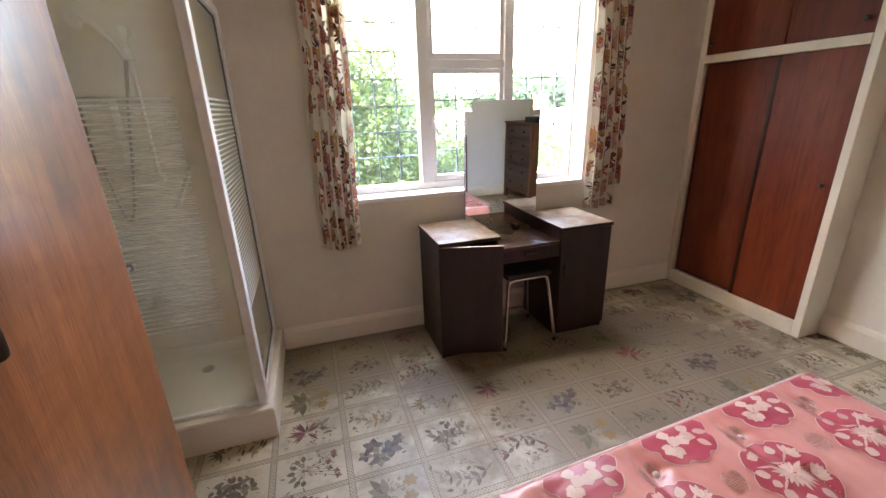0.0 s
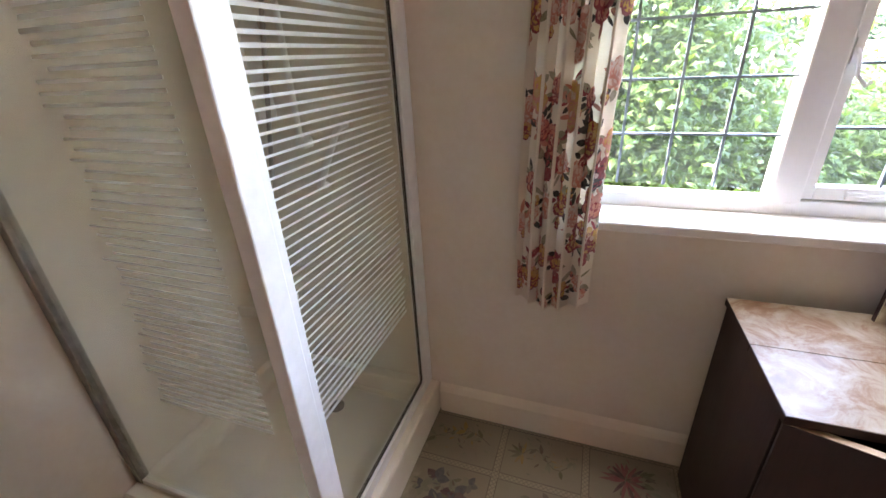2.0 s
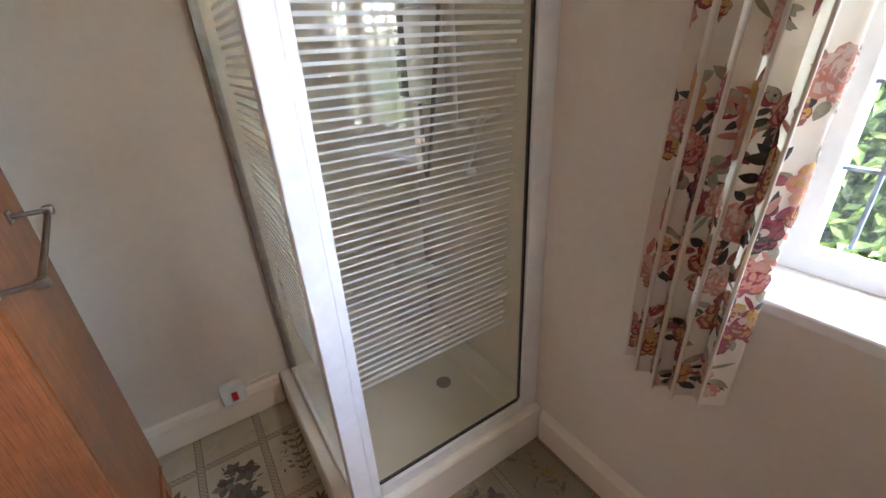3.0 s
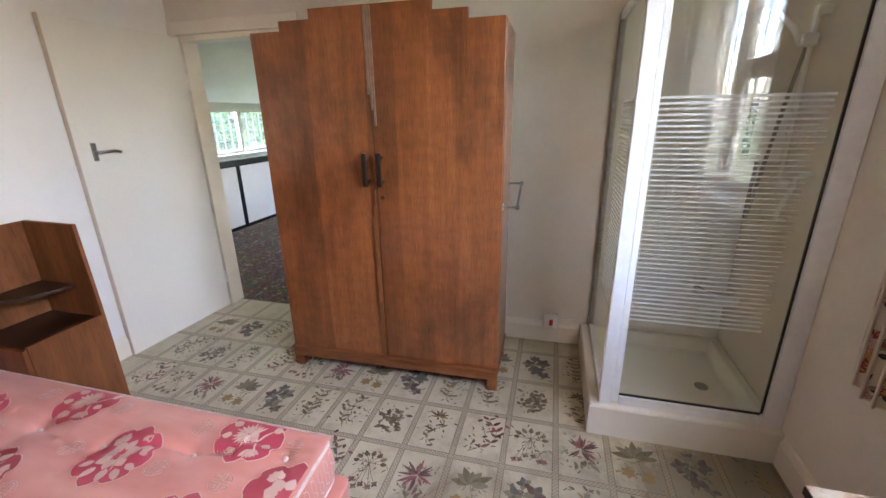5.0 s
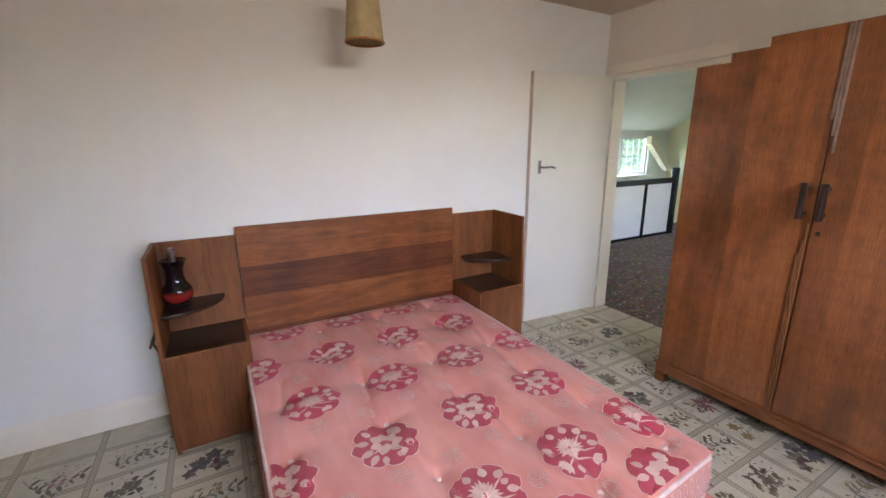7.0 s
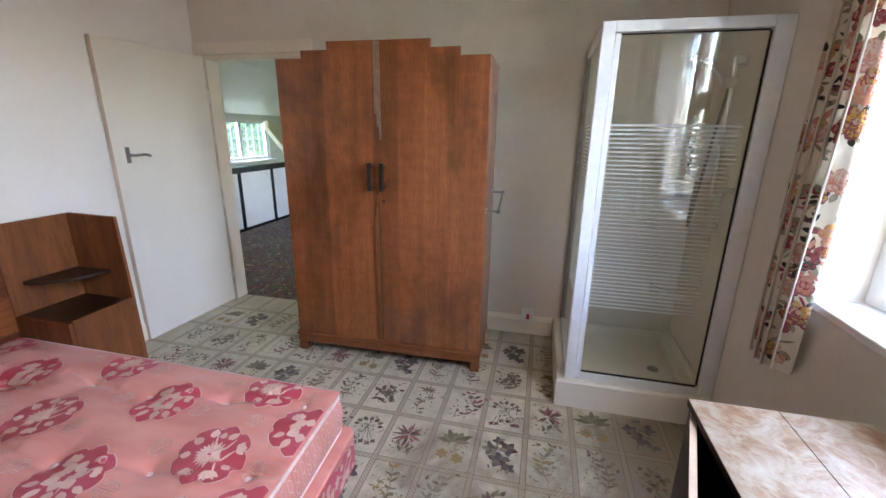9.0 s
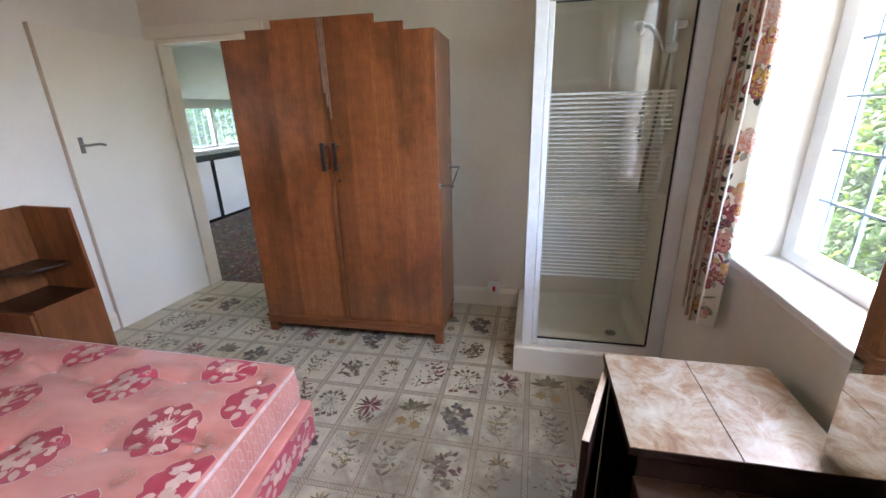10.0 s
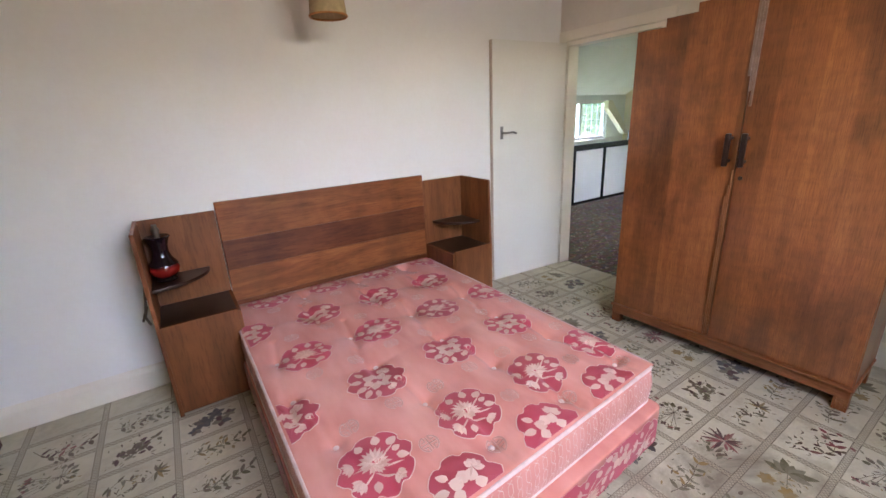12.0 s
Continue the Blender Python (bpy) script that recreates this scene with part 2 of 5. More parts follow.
def tube(bm, path, radius, sides=10):
    """A round bar through the points of path."""
    pts = [Vector(p) for p in path]
    rings = []
    for i, p in enumerate(pts):
        d = (pts[min(i + 1, len(pts) - 1)] - pts[max(i - 1, 0)]).normalized()
        u = d.orthogonal().normalized() if not rings else (last - d * last.dot(d)).normalized()
        last = u
        w = d.cross(u)
        rings.append([bm.verts.new(p + radius * (math.cos(a) * u + math.sin(a) * w)) for a in [2 * math.pi * k / sides for k in range(sides)]])
    for a, b in zip(rings, rings[1:]):
        for k in range(sides):
            bm.faces.new((a[k], a[(k + 1) % sides], b[(k + 1) % sides], b[k]))
    bm.faces.new(rings[0][::-1])
    bm.faces.new(rings[-1])
    return bm


def lathe(profile, at=(0, 0, 0), sides=28):
    bm = bmesh.new()
    rings = []
    for r, z in profile:
        rings.append([bm.verts.new((at[0] + r * math.cos(2 * math.pi * k / sides), at[1] + r * math.sin(2 * math.pi * k / sides), at[2] + z)) for k in range(sides)])
    for a, b in zip(rings, rings[1:]):
        for k in range(sides):
            bm.faces.new((a[k], a[(k + 1) % sides], b[(k + 1) % sides], b[k]))
    bm.faces.new(rings[0][::-1])
    bm.faces.new(rings[-1])
    return bm


def mesh_of(name, bm, material, smooth=False):
    me = bpy.data.meshes.new(name)
    bm.to_mesh(me)
    bm.free()
    for m in material if isinstance(material, (list, tuple)) else [material]:
        me.materials.append(m)
    if smooth:
        me.polygons.foreach_set("use_smooth", [True] * len(me.polygons))
        me.set_sharp_from_angle(angle=radians(40))
    return me


def part(name, bm, material, parent=None, label="", smooth=False):
    ob = new(name, mesh_of(name, bm, material, smooth))
    ob.parent = parent
    if label:
        ob["label"] = label
    return ob


def thing(name, at, label, category, group="", turn=0.0):
    ob = new(name)
    ob.empty_display_size = 0.05
    ob.matrix_world = pose(*at, 0, 0, turn)
    return tagged(ob, label, category, group)


def structure(name, bm, material, label, category):
    return tagged(part(name, bm, material), label, category, kind="structure")


# ---- plan ----
XW, XE, YN, YS, TOP = -0.45, 4.00, 2.765, -0.83, 2.45      # room's inner faces
BREAST_X, BREAST_Y = 3.62, (0.35, 1.725)                    # chimney breast
CLOSET_X = 3.427
WIN = (0.83, 2.505, 0.925, 2.28)                           # window opening
DOOR = (-0.760, 0.10, 1.985)                                # doorway in the west wall
T = 0.12

structure("floor", boxes((XW - 0.10, XE, YS, YN, -0.12, 0.0)), paint("vinyl_base", (0.46, 0.43, 0.36), (0.30, 0.28, 0.22), 0.45, 300, 0.05, 0.8), "worn patterned vinyl flooring in floral squares", "floor")
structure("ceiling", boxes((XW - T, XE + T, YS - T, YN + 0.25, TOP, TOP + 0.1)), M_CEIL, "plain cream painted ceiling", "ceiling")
w0, w1, wz0, wz1 = WIN
structure("wall_north", boxes((XW - T, w0, YN, YN + 0.25, -0.12, TOP), (w1, XE + T, YN, YN + 0.25, -0.12, TOP),
                              (w0, w1, YN, YN + 0.25, -0.12, wz0 - 0.03), (w0, w1, YN, YN + 0.25, wz1, TOP)), M_WALL, "cream painted wall below and around the window", "wall")
structure("wall_south", boxes((XW - T, XE + T, YS - T, YS, -0.12, TOP)), M_HEADWALL, "pale painted plain wall behind the headboard", "wall")
structure("wall_east", boxes((XE, XE + T, YS, YN, -0.12, TOP)), M_WALL, "cream painted alcove wall", "wall")
structure("wall_east_breast", boxes((BREAST_X, XE - 0.003, *BREAST_Y, 0, TOP)), M_WALL, "cream painted chimney breast", "wall")
d0, d1, dz = DOOR
structure("wall_west", boxes((XW - T, XW, YS, d0, -0.12, TOP), (XW - T, XW, d1, YN, -0.12, TOP), (XW - T, XW, d0, d1, dz, TOP)), M_WALL, "cream painted stained wall beside the wardrobe", "wall")


def skirting(name, x0, y0, x1, y1, nx, ny, h=0.15, d=0.018):
    """Moulded skirting from one point to another; n points into the room."""
    bm = bmesh.new()
    prof = [(0.0005, 0.006), (d, 0.006), (d, h - 0.035), (d * 0.75, h - 0.022), (d * 0.55, h - 0.012), (0.0005, h)]
    ends = []
    for x, y in ((x0, y0), (x1, y1)):
        ends.append([bm.verts.new((x + nx * p, y + ny * p, z)) for p, z in prof])
    n = len(prof)
    for i in range(n):
        bm.faces.new((ends[0][i], ends[0][(i + 1) % n], ends[1][(i + 1) % n], ends[1][i]))
    bm.faces.new(ends[0])
    bm.faces.new(ends[1])
    bmesh.ops.recalc_face_normals(bm, faces=bm.faces)
    return structure(name, bm, M_TRIM, "cream gloss painted skirting board", "skirting")


skirting("baseboard_north", 0.370, YN, CLOSET_X, YN, 0, -1)
skirting("baseboard_south", -0.40, YS, XE - 0.02, YS, 0, 1)
skirting("baseboard_west", XW, 0.18, XW, 1.98, 1, 0)
skirting("baseboard_breast", BREAST_X, BREAST_Y[0], BREAST_X, BREAST_Y[1] + 0.01, -1, 0)
skirting("baseboard_east", XE, YS + 0.02, XE, BREAST_Y[0], -1, 0)

# ---- window ----
WY = YN + 0.155                                            # inner face of the frame
tagged(part("window_sill", boxes((w0, w1, YN - 0.012, WY + 0.02, wz0 - 0.03, wz0), bevel=0.006), M_WHITE), "white painted deep window sill", "window sill", kind="structure")
window = tagged(new("window_1"), "white painted casement window with leaded lights", "window", kind="structure")


def leaded(parent, x0, x1, z0, z1, y, cols, rows, pitch=0.0, pane_glass=None):
    pane = part("pane", boxes((x0, x1, y, y + 0.004, z0, z1)), pane_glass or M_GLASS, parent)
    pane.visible_shadow = False
    bm = bmesh.new()
    for i in range(1, cols):
        x = x1 - pitch * i if pitch else x0 + (x1 - x0) * i / cols
        box(bm, x - 0.0035, x + 0.0035, y - 0.004, y + 0.008, z0, z1)
    for j in range(1, rows):
        z = z0 + (z1 - z0) * j / rows
        box(bm, x0, x1, y - 0.005, y + 0.009, z - 0.0035, z + 0.0035)
    part("lead_came", bm, M_LEAD, pane, "grey lead strips")


FX = (0.90, 1.367, 1.445, 1.955, 2.02, 2.49)
fz = wz0 + 0.035
bm = boxes((w0, w1, WY, WY + 0.07, wz0, fz + 0.008), (w0, w1, WY, WY + 0.07, wz1 - 0.045, wz1), (w0, FX[0], WY, WY + 0.07, fz, wz1 - 0.045),
           (FX[5], w1, WY, WY + 0.07, fz, wz1 - 0.045), (FX[1], FX[2], WY - 0.004, WY + 0.07, fz, wz1 - 0.045), (FX[3], FX[4], WY - 0.004, WY + 0.07, fz, wz1 - 0.045),
           (FX[2], FX[3], WY - 0.002, WY + 0.07, 1.672, 1.722), bevel=0.004)
part("window_frame", bm, M_WHITE, window)
leaded(window, FX[0], FX[1], fz + 0.03, wz1 - 0.045, WY + 0.035, 4, 8, 0.137)
leaded(window, FX[4], FX[5], fz + 0.03, wz1 - 0.045, WY + 0.035, 4, 8)
for name, z0, z1, rows in (("casement", fz + 0.008, 1.672, 4), ("top_light", 1.722, wz1 - 0.045, 3)):
    s = 0.03
    bm = boxes((FX[2] + 0.003, FX[2] + s, WY + 0.012, WY + 0.055, z0 + 0.003, z1 - 0.003), (FX[3] - s, FX[3] - 0.003, WY + 0.012, WY + 0.055, z0 + 0.003, z1 - 0.003),
               (FX[2] + s, FX[3] - s, WY + 0.012, WY + 0.055, z0 + 0.003, z0 + s + 0.01), (FX[2] + s, FX[3] - s, WY + 0.012, WY + 0.055, z1 - s, z1 - 0.003), bevel=0.003)
    sash = part(name, bm, M_WHITE, window)
    leaded(window, FX[2] + s, FX[3] - s, z0 + s + 0.01, z1 - s, WY + 0.035, 3, rows)

# ---- doorway and open door ----
bm = boxes((XW - T - 0.005, XW + 0.004, d0, d0 + 0.03, 0, dz), (XW - T - 0.005, XW + 0.004, d1 - 0.03, d1, 0, dz), (XW - T - 0.005, XW + 0.004, d0 + 0.03, d1 - 0.03, dz - 0.03, dz))
structure("door_lining", bm, M_TRIM, "cream painted door lining", "door frame")
bm = boxes((XW + 0.0005, XW + 0.018, d0 - 0.065, d0 - 0.005, 0, dz + 0.085), (XW + 0.0005, XW + 0.018, d1 + 0.005, d1 + 0.065, 0, dz + 0.004), (XW + 0.0005, XW + 0.022, d0 - 0.005, d1 + 0.075, dz + 0.005, dz + 0.085), bevel=0.005)
structure("trim_architrave", bm, M_TRIM, "cream painted door architrave", "architrave")
door = tagged(thing("door_1", (XW + 0.020, -0.738, 0), "cream painted flush door standing wide open", "door", turn=-3.6), kind="structure")
part("door_leaf", boxes((0.0, 0.785, -0.036, 0.0, 0.008, dz - 0.008), bevel=0.002), M_DOOR, door)
part("lipping", boxes((0.7852, 0.7885, -0.035, -0.001, 0.010, dz - 0.010)), M_LIPPING, door, "brown door edge")
bm = boxes((0.685, 0.712, 0.0, 0.006, 1.235, 1.335), bevel=0.002)
hd = part("door_handle", bm, M_STEEL, door, "tarnished metal lever handle on a plate")
bm = bmesh.new()
tube(bm, [(0.698, 0.004, 1.285), (0.698, 0.045, 1.285), (0.685, 0.052, 1.285), (0.62, 0.052, 1.288), (0.585, 0.05, 1.278)], 0.008)
part("lever", bm, M_STEEL, hd, smooth=True)
bm = boxes(*[(-0.012, 0.004, -0.02, 0.004, z, z + 0.09) for z in (0.2, 1.65)])
part("hinge", bm, M_DOOR, door)


# ---- built-in closet ----
M_MAHOG_DARK = plain("dark_mahogany_edge", (0.045, 0.010, 0.005), 0.4, vary=0.2)


def closet():
    c = tagged(thing("closet", (CLOSET_X, 1.725, 0), "built-in cupboard with mahogany veneered sliding doors and cream frame", "cupboard"), kind="")
    L = YN - 1.725
    part("frame", boxes((0, 0.035, 0, 0.045, 0, TOP), (0, 0.035, L - 0.045, L - 0.001, 0, TOP), (-0.006, 0.035, 0.045, L - 0.045, 1.675, 1.728), (-0.004, 0.035, 0.045, L - 0.045, 0, 0.10),
                        (0.0, 0.035, 0.045, L - 0.045, TOP - 0.05, TOP), bevel=0.003), M_TRIM, c, "cream painted frame")
    part("side_panel", boxes((0.035, BREAST_X - CLOSET_X + 0.02, 0.002, 0.03, 0, TOP)), M_TRIM, c)
    part("back", boxes((0.30, 0.32, 0.03, L - 0.01, 0, TOP)), M_DARK, c)
    mid = 0.47
    for name, a, b, z0, z1, x, knob in (("lower_door", 0.047, mid + 0.02, 0.104, 1.672, 0.008, (0.085, 0.95)), ("lower_door", mid - 0.02, L - 0.047, 0.104, 1.672, 0.048, None),
                                        ("upper_door", 0.047, mid, 1.732, TOP - 0.053, 0.006, (0.085, 1.80)), ("upper_door", mid + 0.004, L - 0.047, 1.732, TOP - 0.053, 0.006, (L - 0.09, 1.80))):
        d = part(name, boxes((x, x + 0.018, a, b, z0, z1), bevel=0.002), M_MAHOG, c)
        if name == "lower_door" and knob:
            part("meeting_strip", boxes((x - 0.004, x + 0.017, b - 0.022, b + 0.001, z0 + 0.002, z1 - 0.002), bevel=0.002), M_MAHOG_DARK, d, "dark edge strip")
        if knob:
            k = lathe([(0.006, 0), (0.006, 0.012), (0.014, 0.016), (0.015, 0.024), (0.008, 0.03)], sides=14)
            bmesh.ops.transform(k, matrix=pose(x, *knob, 0, -90, 0), verts=k.verts)
            part("knob", k, M_BROWNHANDLE, d, smooth=True)
    return c


closet()


# ---- wardrobe ----
def wardrobe():
    w = thing("wardrobe", (0.175, 0.29, 0), "oak veneered two-door wardrobe with stepped top, standing by the doorway", "wardrobe", turn=1.1)
    W, D = 1.24, 0.43
    steps = [(0, 0.12), (W, 0.12), (W, 1.842), (W - 0.165, 1.842), (W - 0.165, 1.884), (W - 0.325, 1.884), (W - 0.325, 1.926),
             (0.325, 1.926), (0.325, 1.884), (0.165, 1.884), (0.165, 1.842), (0, 1.842)]
    part("back_panel", prism([(p[0], p[1]) for p in steps], "x", -D, -D + 0.01), M_OAK, w)
    part("side_panel", boxes((-D + 0.01, -0.022, 0, 0.02, 0.12, 1.842)), M_OAK, w)
    part("side_panel", boxes((-D + 0.01, -0.022, W - 0.02, W, 0.12, 1.842)), M_OAK, w)
    part("top_panel", boxes((-D + 0.01, -0.022, 0.02, W - 0.02, 1.82, 1.842)), M_OAK, w)
    part("bottom_panel", boxes((-D + 0.01, -0.022, 0.02, W - 0.02, 0.12, 0.14)), M_OAK, w)
    m = W / 2 - 0.012
    left = part("door", prism([(0.003, 0.135), (m - 0.003, 0.135), (m - 0.003, 1.926), (0.325, 1.926), (0.325, 1.884), (0.165, 1.884), (0.165, 1.842), (0.003, 1.842)], "x", -0.02, 0.0, 0.0015), M_OAK, w)
    right = part("door", prism([(m + 0.003, 0.135), (W - 0.003, 0.135), (W - 0.003, 1.842), (W - 0.165, 1.842), (W - 0.165, 1.884), (W - 0.325, 1.884), (W - 0.325, 1.926), (m + 0.003, 1.926)], "x", -0.02, 0.0, 0.0015), M_OAK, w)
    # reeded strips above and below the handles
    for i, (y, z0, z1) in enumerate(((-0.024, 1.55, 1.92), (-0.011, 1.48, 1.92), (0.002, 1.41, 1.92))):
        part("reeding", boxes((0.0, 0.008, m + 0.012 + y, m + 0.023 + y, z0, z1), bevel=0.003), M_REED, right if y > -0.012 else left, "reeded moulding with a grey highlight in its colour")
    for i, (y, z0, z1) in enumerate(((-0.018, 0.14, 0.96), (-0.009, 0.14, 1.02), (0.0, 0.14, 1.10))):
        part("reeding", boxes((0.0, 0.012, m - 0.011 + y, m - 0.004 + y, z0, z1), bevel=0.003), M_REED_OAK, left, "pale oak reeded moulding")
    for d, y in ((left, m - 0.036), (right, m + 0.036)):
        bm = boxes((0.0, 0.045, y - 0.007, y + 0.007, 1.138, 1.152), (0.0, 0.045, y - 0.007, y + 0.007, 1.253, 1.267))
        box(bm, 0.036, 0.060, y - 0.012, y + 0.012, 1.12, 1.285, bevel=0.006)
        part("handle", bm, M_BROWNHANDLE, d, "dark brown bakelite bar handle", smooth=True)
    k = lathe([(0.011, 0), (0.011, 0.002), (0.004, 0.003)], sides=12)
    bmesh.ops.transform(k, matrix=pose(0.0, m + 0.03, 1.06, 0, 90, 0), verts=k.verts)
    part("escutcheon", k, M_BROWNHANDLE, right)
    bm = boxes((-0.40, 0.012, 0.0, W, 0.068, 0.121), bevel=0.003)
    box(bm, -0.405, 0.024, -0.008, W + 0.008, 0.120, 0.134, bevel=0.005)
    part("plinth_rail", bm, M_OAK_EDGE, w)
    for y in (0.0, W - 0.055):
        for x in (-0.40, -0.045):
            bm = boxes((x, x + 0.05, y, y + 0.055, 0.0, 0.09))
            for i in range(3):
                box(bm, x + 0.048, x + 0.054, y + 0.008 + i * 0.015, y + 0.017 + i * 0.015, 0.002, 0.085, bevel=0.002)
            bmesh.ops.translate(bm, vec=(0, 0, 0.0), verts=bm.verts)
            part("foot", bm, M_OAK_EDGE, w)
    bm = bmesh.new()
    for x, z in ((-0.30, 1.10), (-0.02, 1.03)):
        tube(bm, [(x, W, z), (x, W + 0.075, z)], 0.006)
        box(bm, x - 0.014, x + 0.014, W - 0.001, W + 0.005, z - 0.014, z + 0.014)
        box(bm, x - 0.011, x + 0.011, W + 0.060, W + 0.082, z - 0.011, z + 0.011, bevel=0.005)
    tube(bm, [(-0.31, W + 0.07, 1.10), (-0.01, W + 0.07, 1.03)], 0.0065)
    part("towel_rail", bm, M_STEEL, w, "chrome towel rail", smooth=True)
    return w


wardrobe()


# ---- dressing table ----
def dresser():
    d = thing("dressing_table", (1.275, 2.288, 0), "dark brown dressing table with worn tops and one door ajar", "dressing table")
    H, D, P, L = 0.738, 0.43, 0.36, 1.13
    t = 0.016
    for name, x0, x1 in (("pedestal", 0.0, P), ("pedestal", L - P, L)):
        p = part(name, boxes((x0, x0 + t, 0.02, D, 0, H - 0.022), bevel=0.0015), M_DARKWOOD, d)
        part("side_panel", boxes((x1 - t, x1, 0.02, D, 0, H - 0.022), bevel=0.0015), M_DARKWOOD, p)
        part("back_panel", boxes((x0 + t, x1 - t, D - 0.01, D, 0, H - 0.022)), M_DARKWOOD, p)
        part("bottom_panel", boxes((x0 + t, x1 - t, 0.02, D - 0.01, 0.05, 0.066)), M_DARKWOOD, p)
        part("plinth", boxes((x0 + t, x1 - t, 0.03, 0.045, 0, 0.05)), M_DARKWOOD, p)
        part("shelf", boxes((x0 + t, x1 - t, 0.03, D - 0.01, 0.34, 0.354)), M_DARKWOOD, p)
        for a, b in ((-0.006, 0.218), (0.2192, D + 0.004)):
            part("top_board", boxes((x0 - 0.006, x1 + 0.006, a, b, H - 0.022, H - 0.0022), bevel=0.001), M_DARKWOOD, p)
            part("top_veneer", boxes((x0 - 0.005, x1 + 0.005, a + 0.001, b - 0.0005, H - 0.0021, H)), M_TOP, p, "worn bleached burr veneer")
    lp = thing_door(d, (0.004, 0.018), 17)
    part("door", boxes((L - P + 0.002, L - 0.002, 0.0, 0.018, 0.045, H - 0.026), bevel=0.002), M_DARKWOOD, d)
    part("pull", boxes((L - P + 0.03, L - P + 0.042, -0.014, 0.0, 0.42, 0.50), bevel=0.003), M_BLACK, d, "black bar pull")
    part("centre_top", boxes((P, L - P, 0.01, D, 0.636, 0.655), bevel=0.003), M_DARKGLOSS, d, "dark polished lower top")
    dr = part("drawer", boxes((P + 0.003, L - P - 0.003, 0.012, 0.030, 0.556, 0.634), bevel=0.002), M_DARKWOOD, d)
    bm = boxes((P + 0.02, L - P - 0.02, 0.03, D - 0.02, 0.565, 0.63))
    part("drawer_box", bm, M_DARKWOOD, d)
    part("pull", boxes((P + 0.165, P + 0.245, -0.006, 0.012, 0.595, 0.612), bevel=0.004), M_BLACK, dr, "black bar pull")
    return d


def thing_door(d, hinge, angle):
    bm = boxes((0.0, 0.352, -0.018, 0.0, 0.045, 0.712), bevel=0.002)
    o = part("door", bm, [M_DARKWOOD], d, "dark door standing ajar")
    o.matrix_basis = pose(hinge[0], hinge[1], 0, 0, 0, -angle)
    part("lipping", boxes((0.0, 0.353, -0.017, -0.001, 0.712, 0.7135)), M_PALEEDGE, o, "pale raw top edge")
    part("pull", boxes((0.30, 0.312, -0.032, -0.018, 0.42, 0.50), bevel=0.003), M_BLACK, o, "black bar pull")
    return o


M_TOP, t, b = shader("worn_burr_top", 0.34)
at = coords(t)
burr = noise_of(t, at, 11.0, 8.0, 0.72, 0.7)
col = ramp(t, burr, [(0.30, (0.10, 0.042, 0.018)), (0.42, (0.20, 0.112, 0.058)), (0.52, (0.28, 0.22, 0.158)), (0.68, (0.37, 0.325, 0.27))])
scuff = noise_of(t, coords(t, (2, 9, 2)), 3.0, 5.0, 0.6)
col = mixed(t, ramp(t, scuff, [(0.48, (0, 0, 0)), (0.75, (0.45, 0.45, 0.45))]), col, (0.18, 0.10, 0.06))
t.links.new(col, b.inputs["Base Color"])
t.links.new(ramp(t, burr, [(0.3, (0.28, 0.28, 0.28)), (0.7, (0.46, 0.46, 0.46))]), b.inputs["Roughness"])
bump(t, b, noise_of(t, at, 60.0, 4.0), 0.10, 0.002)
M_DARKGLOSS = wood("dark_polished_top", (0.03, 0.014, 0.010), (0.06, 0.03, 0.02), (0.10, 0.055, 0.038), (2, 9, 9), 0.22)
M_PALEEDGE = plain("pale_raw_edge", (0.5, 0.4, 0.3), 0.6)
dresser()


def dressing_mirror():
    m = thing("dressing_mirror", (1.833, 2.682, 0.655), "frameless stepped-top mirror standing on the dressing table", "mirror")
    a = 0.255
    out = [(-a, 0.0), (a, 0.0), (a, 0.755), (a - 0.05, 0.755), (a - 0.05, 0.815), (-a + 0.05, 0.815), (-a + 0.05, 0.755), (-a, 0.755)]
    tilt = part("backing_board", prism(out, "y", 0.004, 0.016), M_DARKWOOD, m)
    part("mirror_glass", prism(out, "y", -0.002, 0.003, 0.001), M_MIRROR, m, "silvered mirror glass")
    for x in (-0.12, 0.09):
        part("foot", boxes((x, x + 0.03, -0.03, 0.034, 0, 0.02)), M_DARKWOOD, m)
    m.matrix_world = pose(1.833, 2.682, 0.656, 0.8, 0, 0)
    return m


dressing_mirror()


def stool():
    s = thing("stool", (1.84, 2.42, 0), "small chrome-legged stool with black seat under the dressing table", "stool")
    part("seat", boxes((-0.15, 0.15, -0.13, 0.14, 0.445, 0.48), bevel=0.012), M_BLACK, s, "black vinyl seat", smooth=True)
    for y, k in ((-0.115, -1), (0.12, 1)):
        bm = bmesh.new()
        f = y + k * 0.05
        tube(bm, [(-0.175, f, 0.012), (-0.135, y, 0.40), (-0.125, y, 0.43), (-0.10, y, 0.438), (0.10, y, 0.438), (0.125, y, 0.43), (0.135, y, 0.40), (0.175, f, 0.012)], 0.0105)
        leg = part("leg_frame", bm, M_CHROME, s, "bent chrome tube", smooth=True)
        for x in (-0.175, 0.175):
            part("rubber_foot", lathe([(0.012, 0), (0.013, 0.004), (0.013, 0.022)], (x, f, 0), 12), M_BLACK, leg)
    return s


stool()


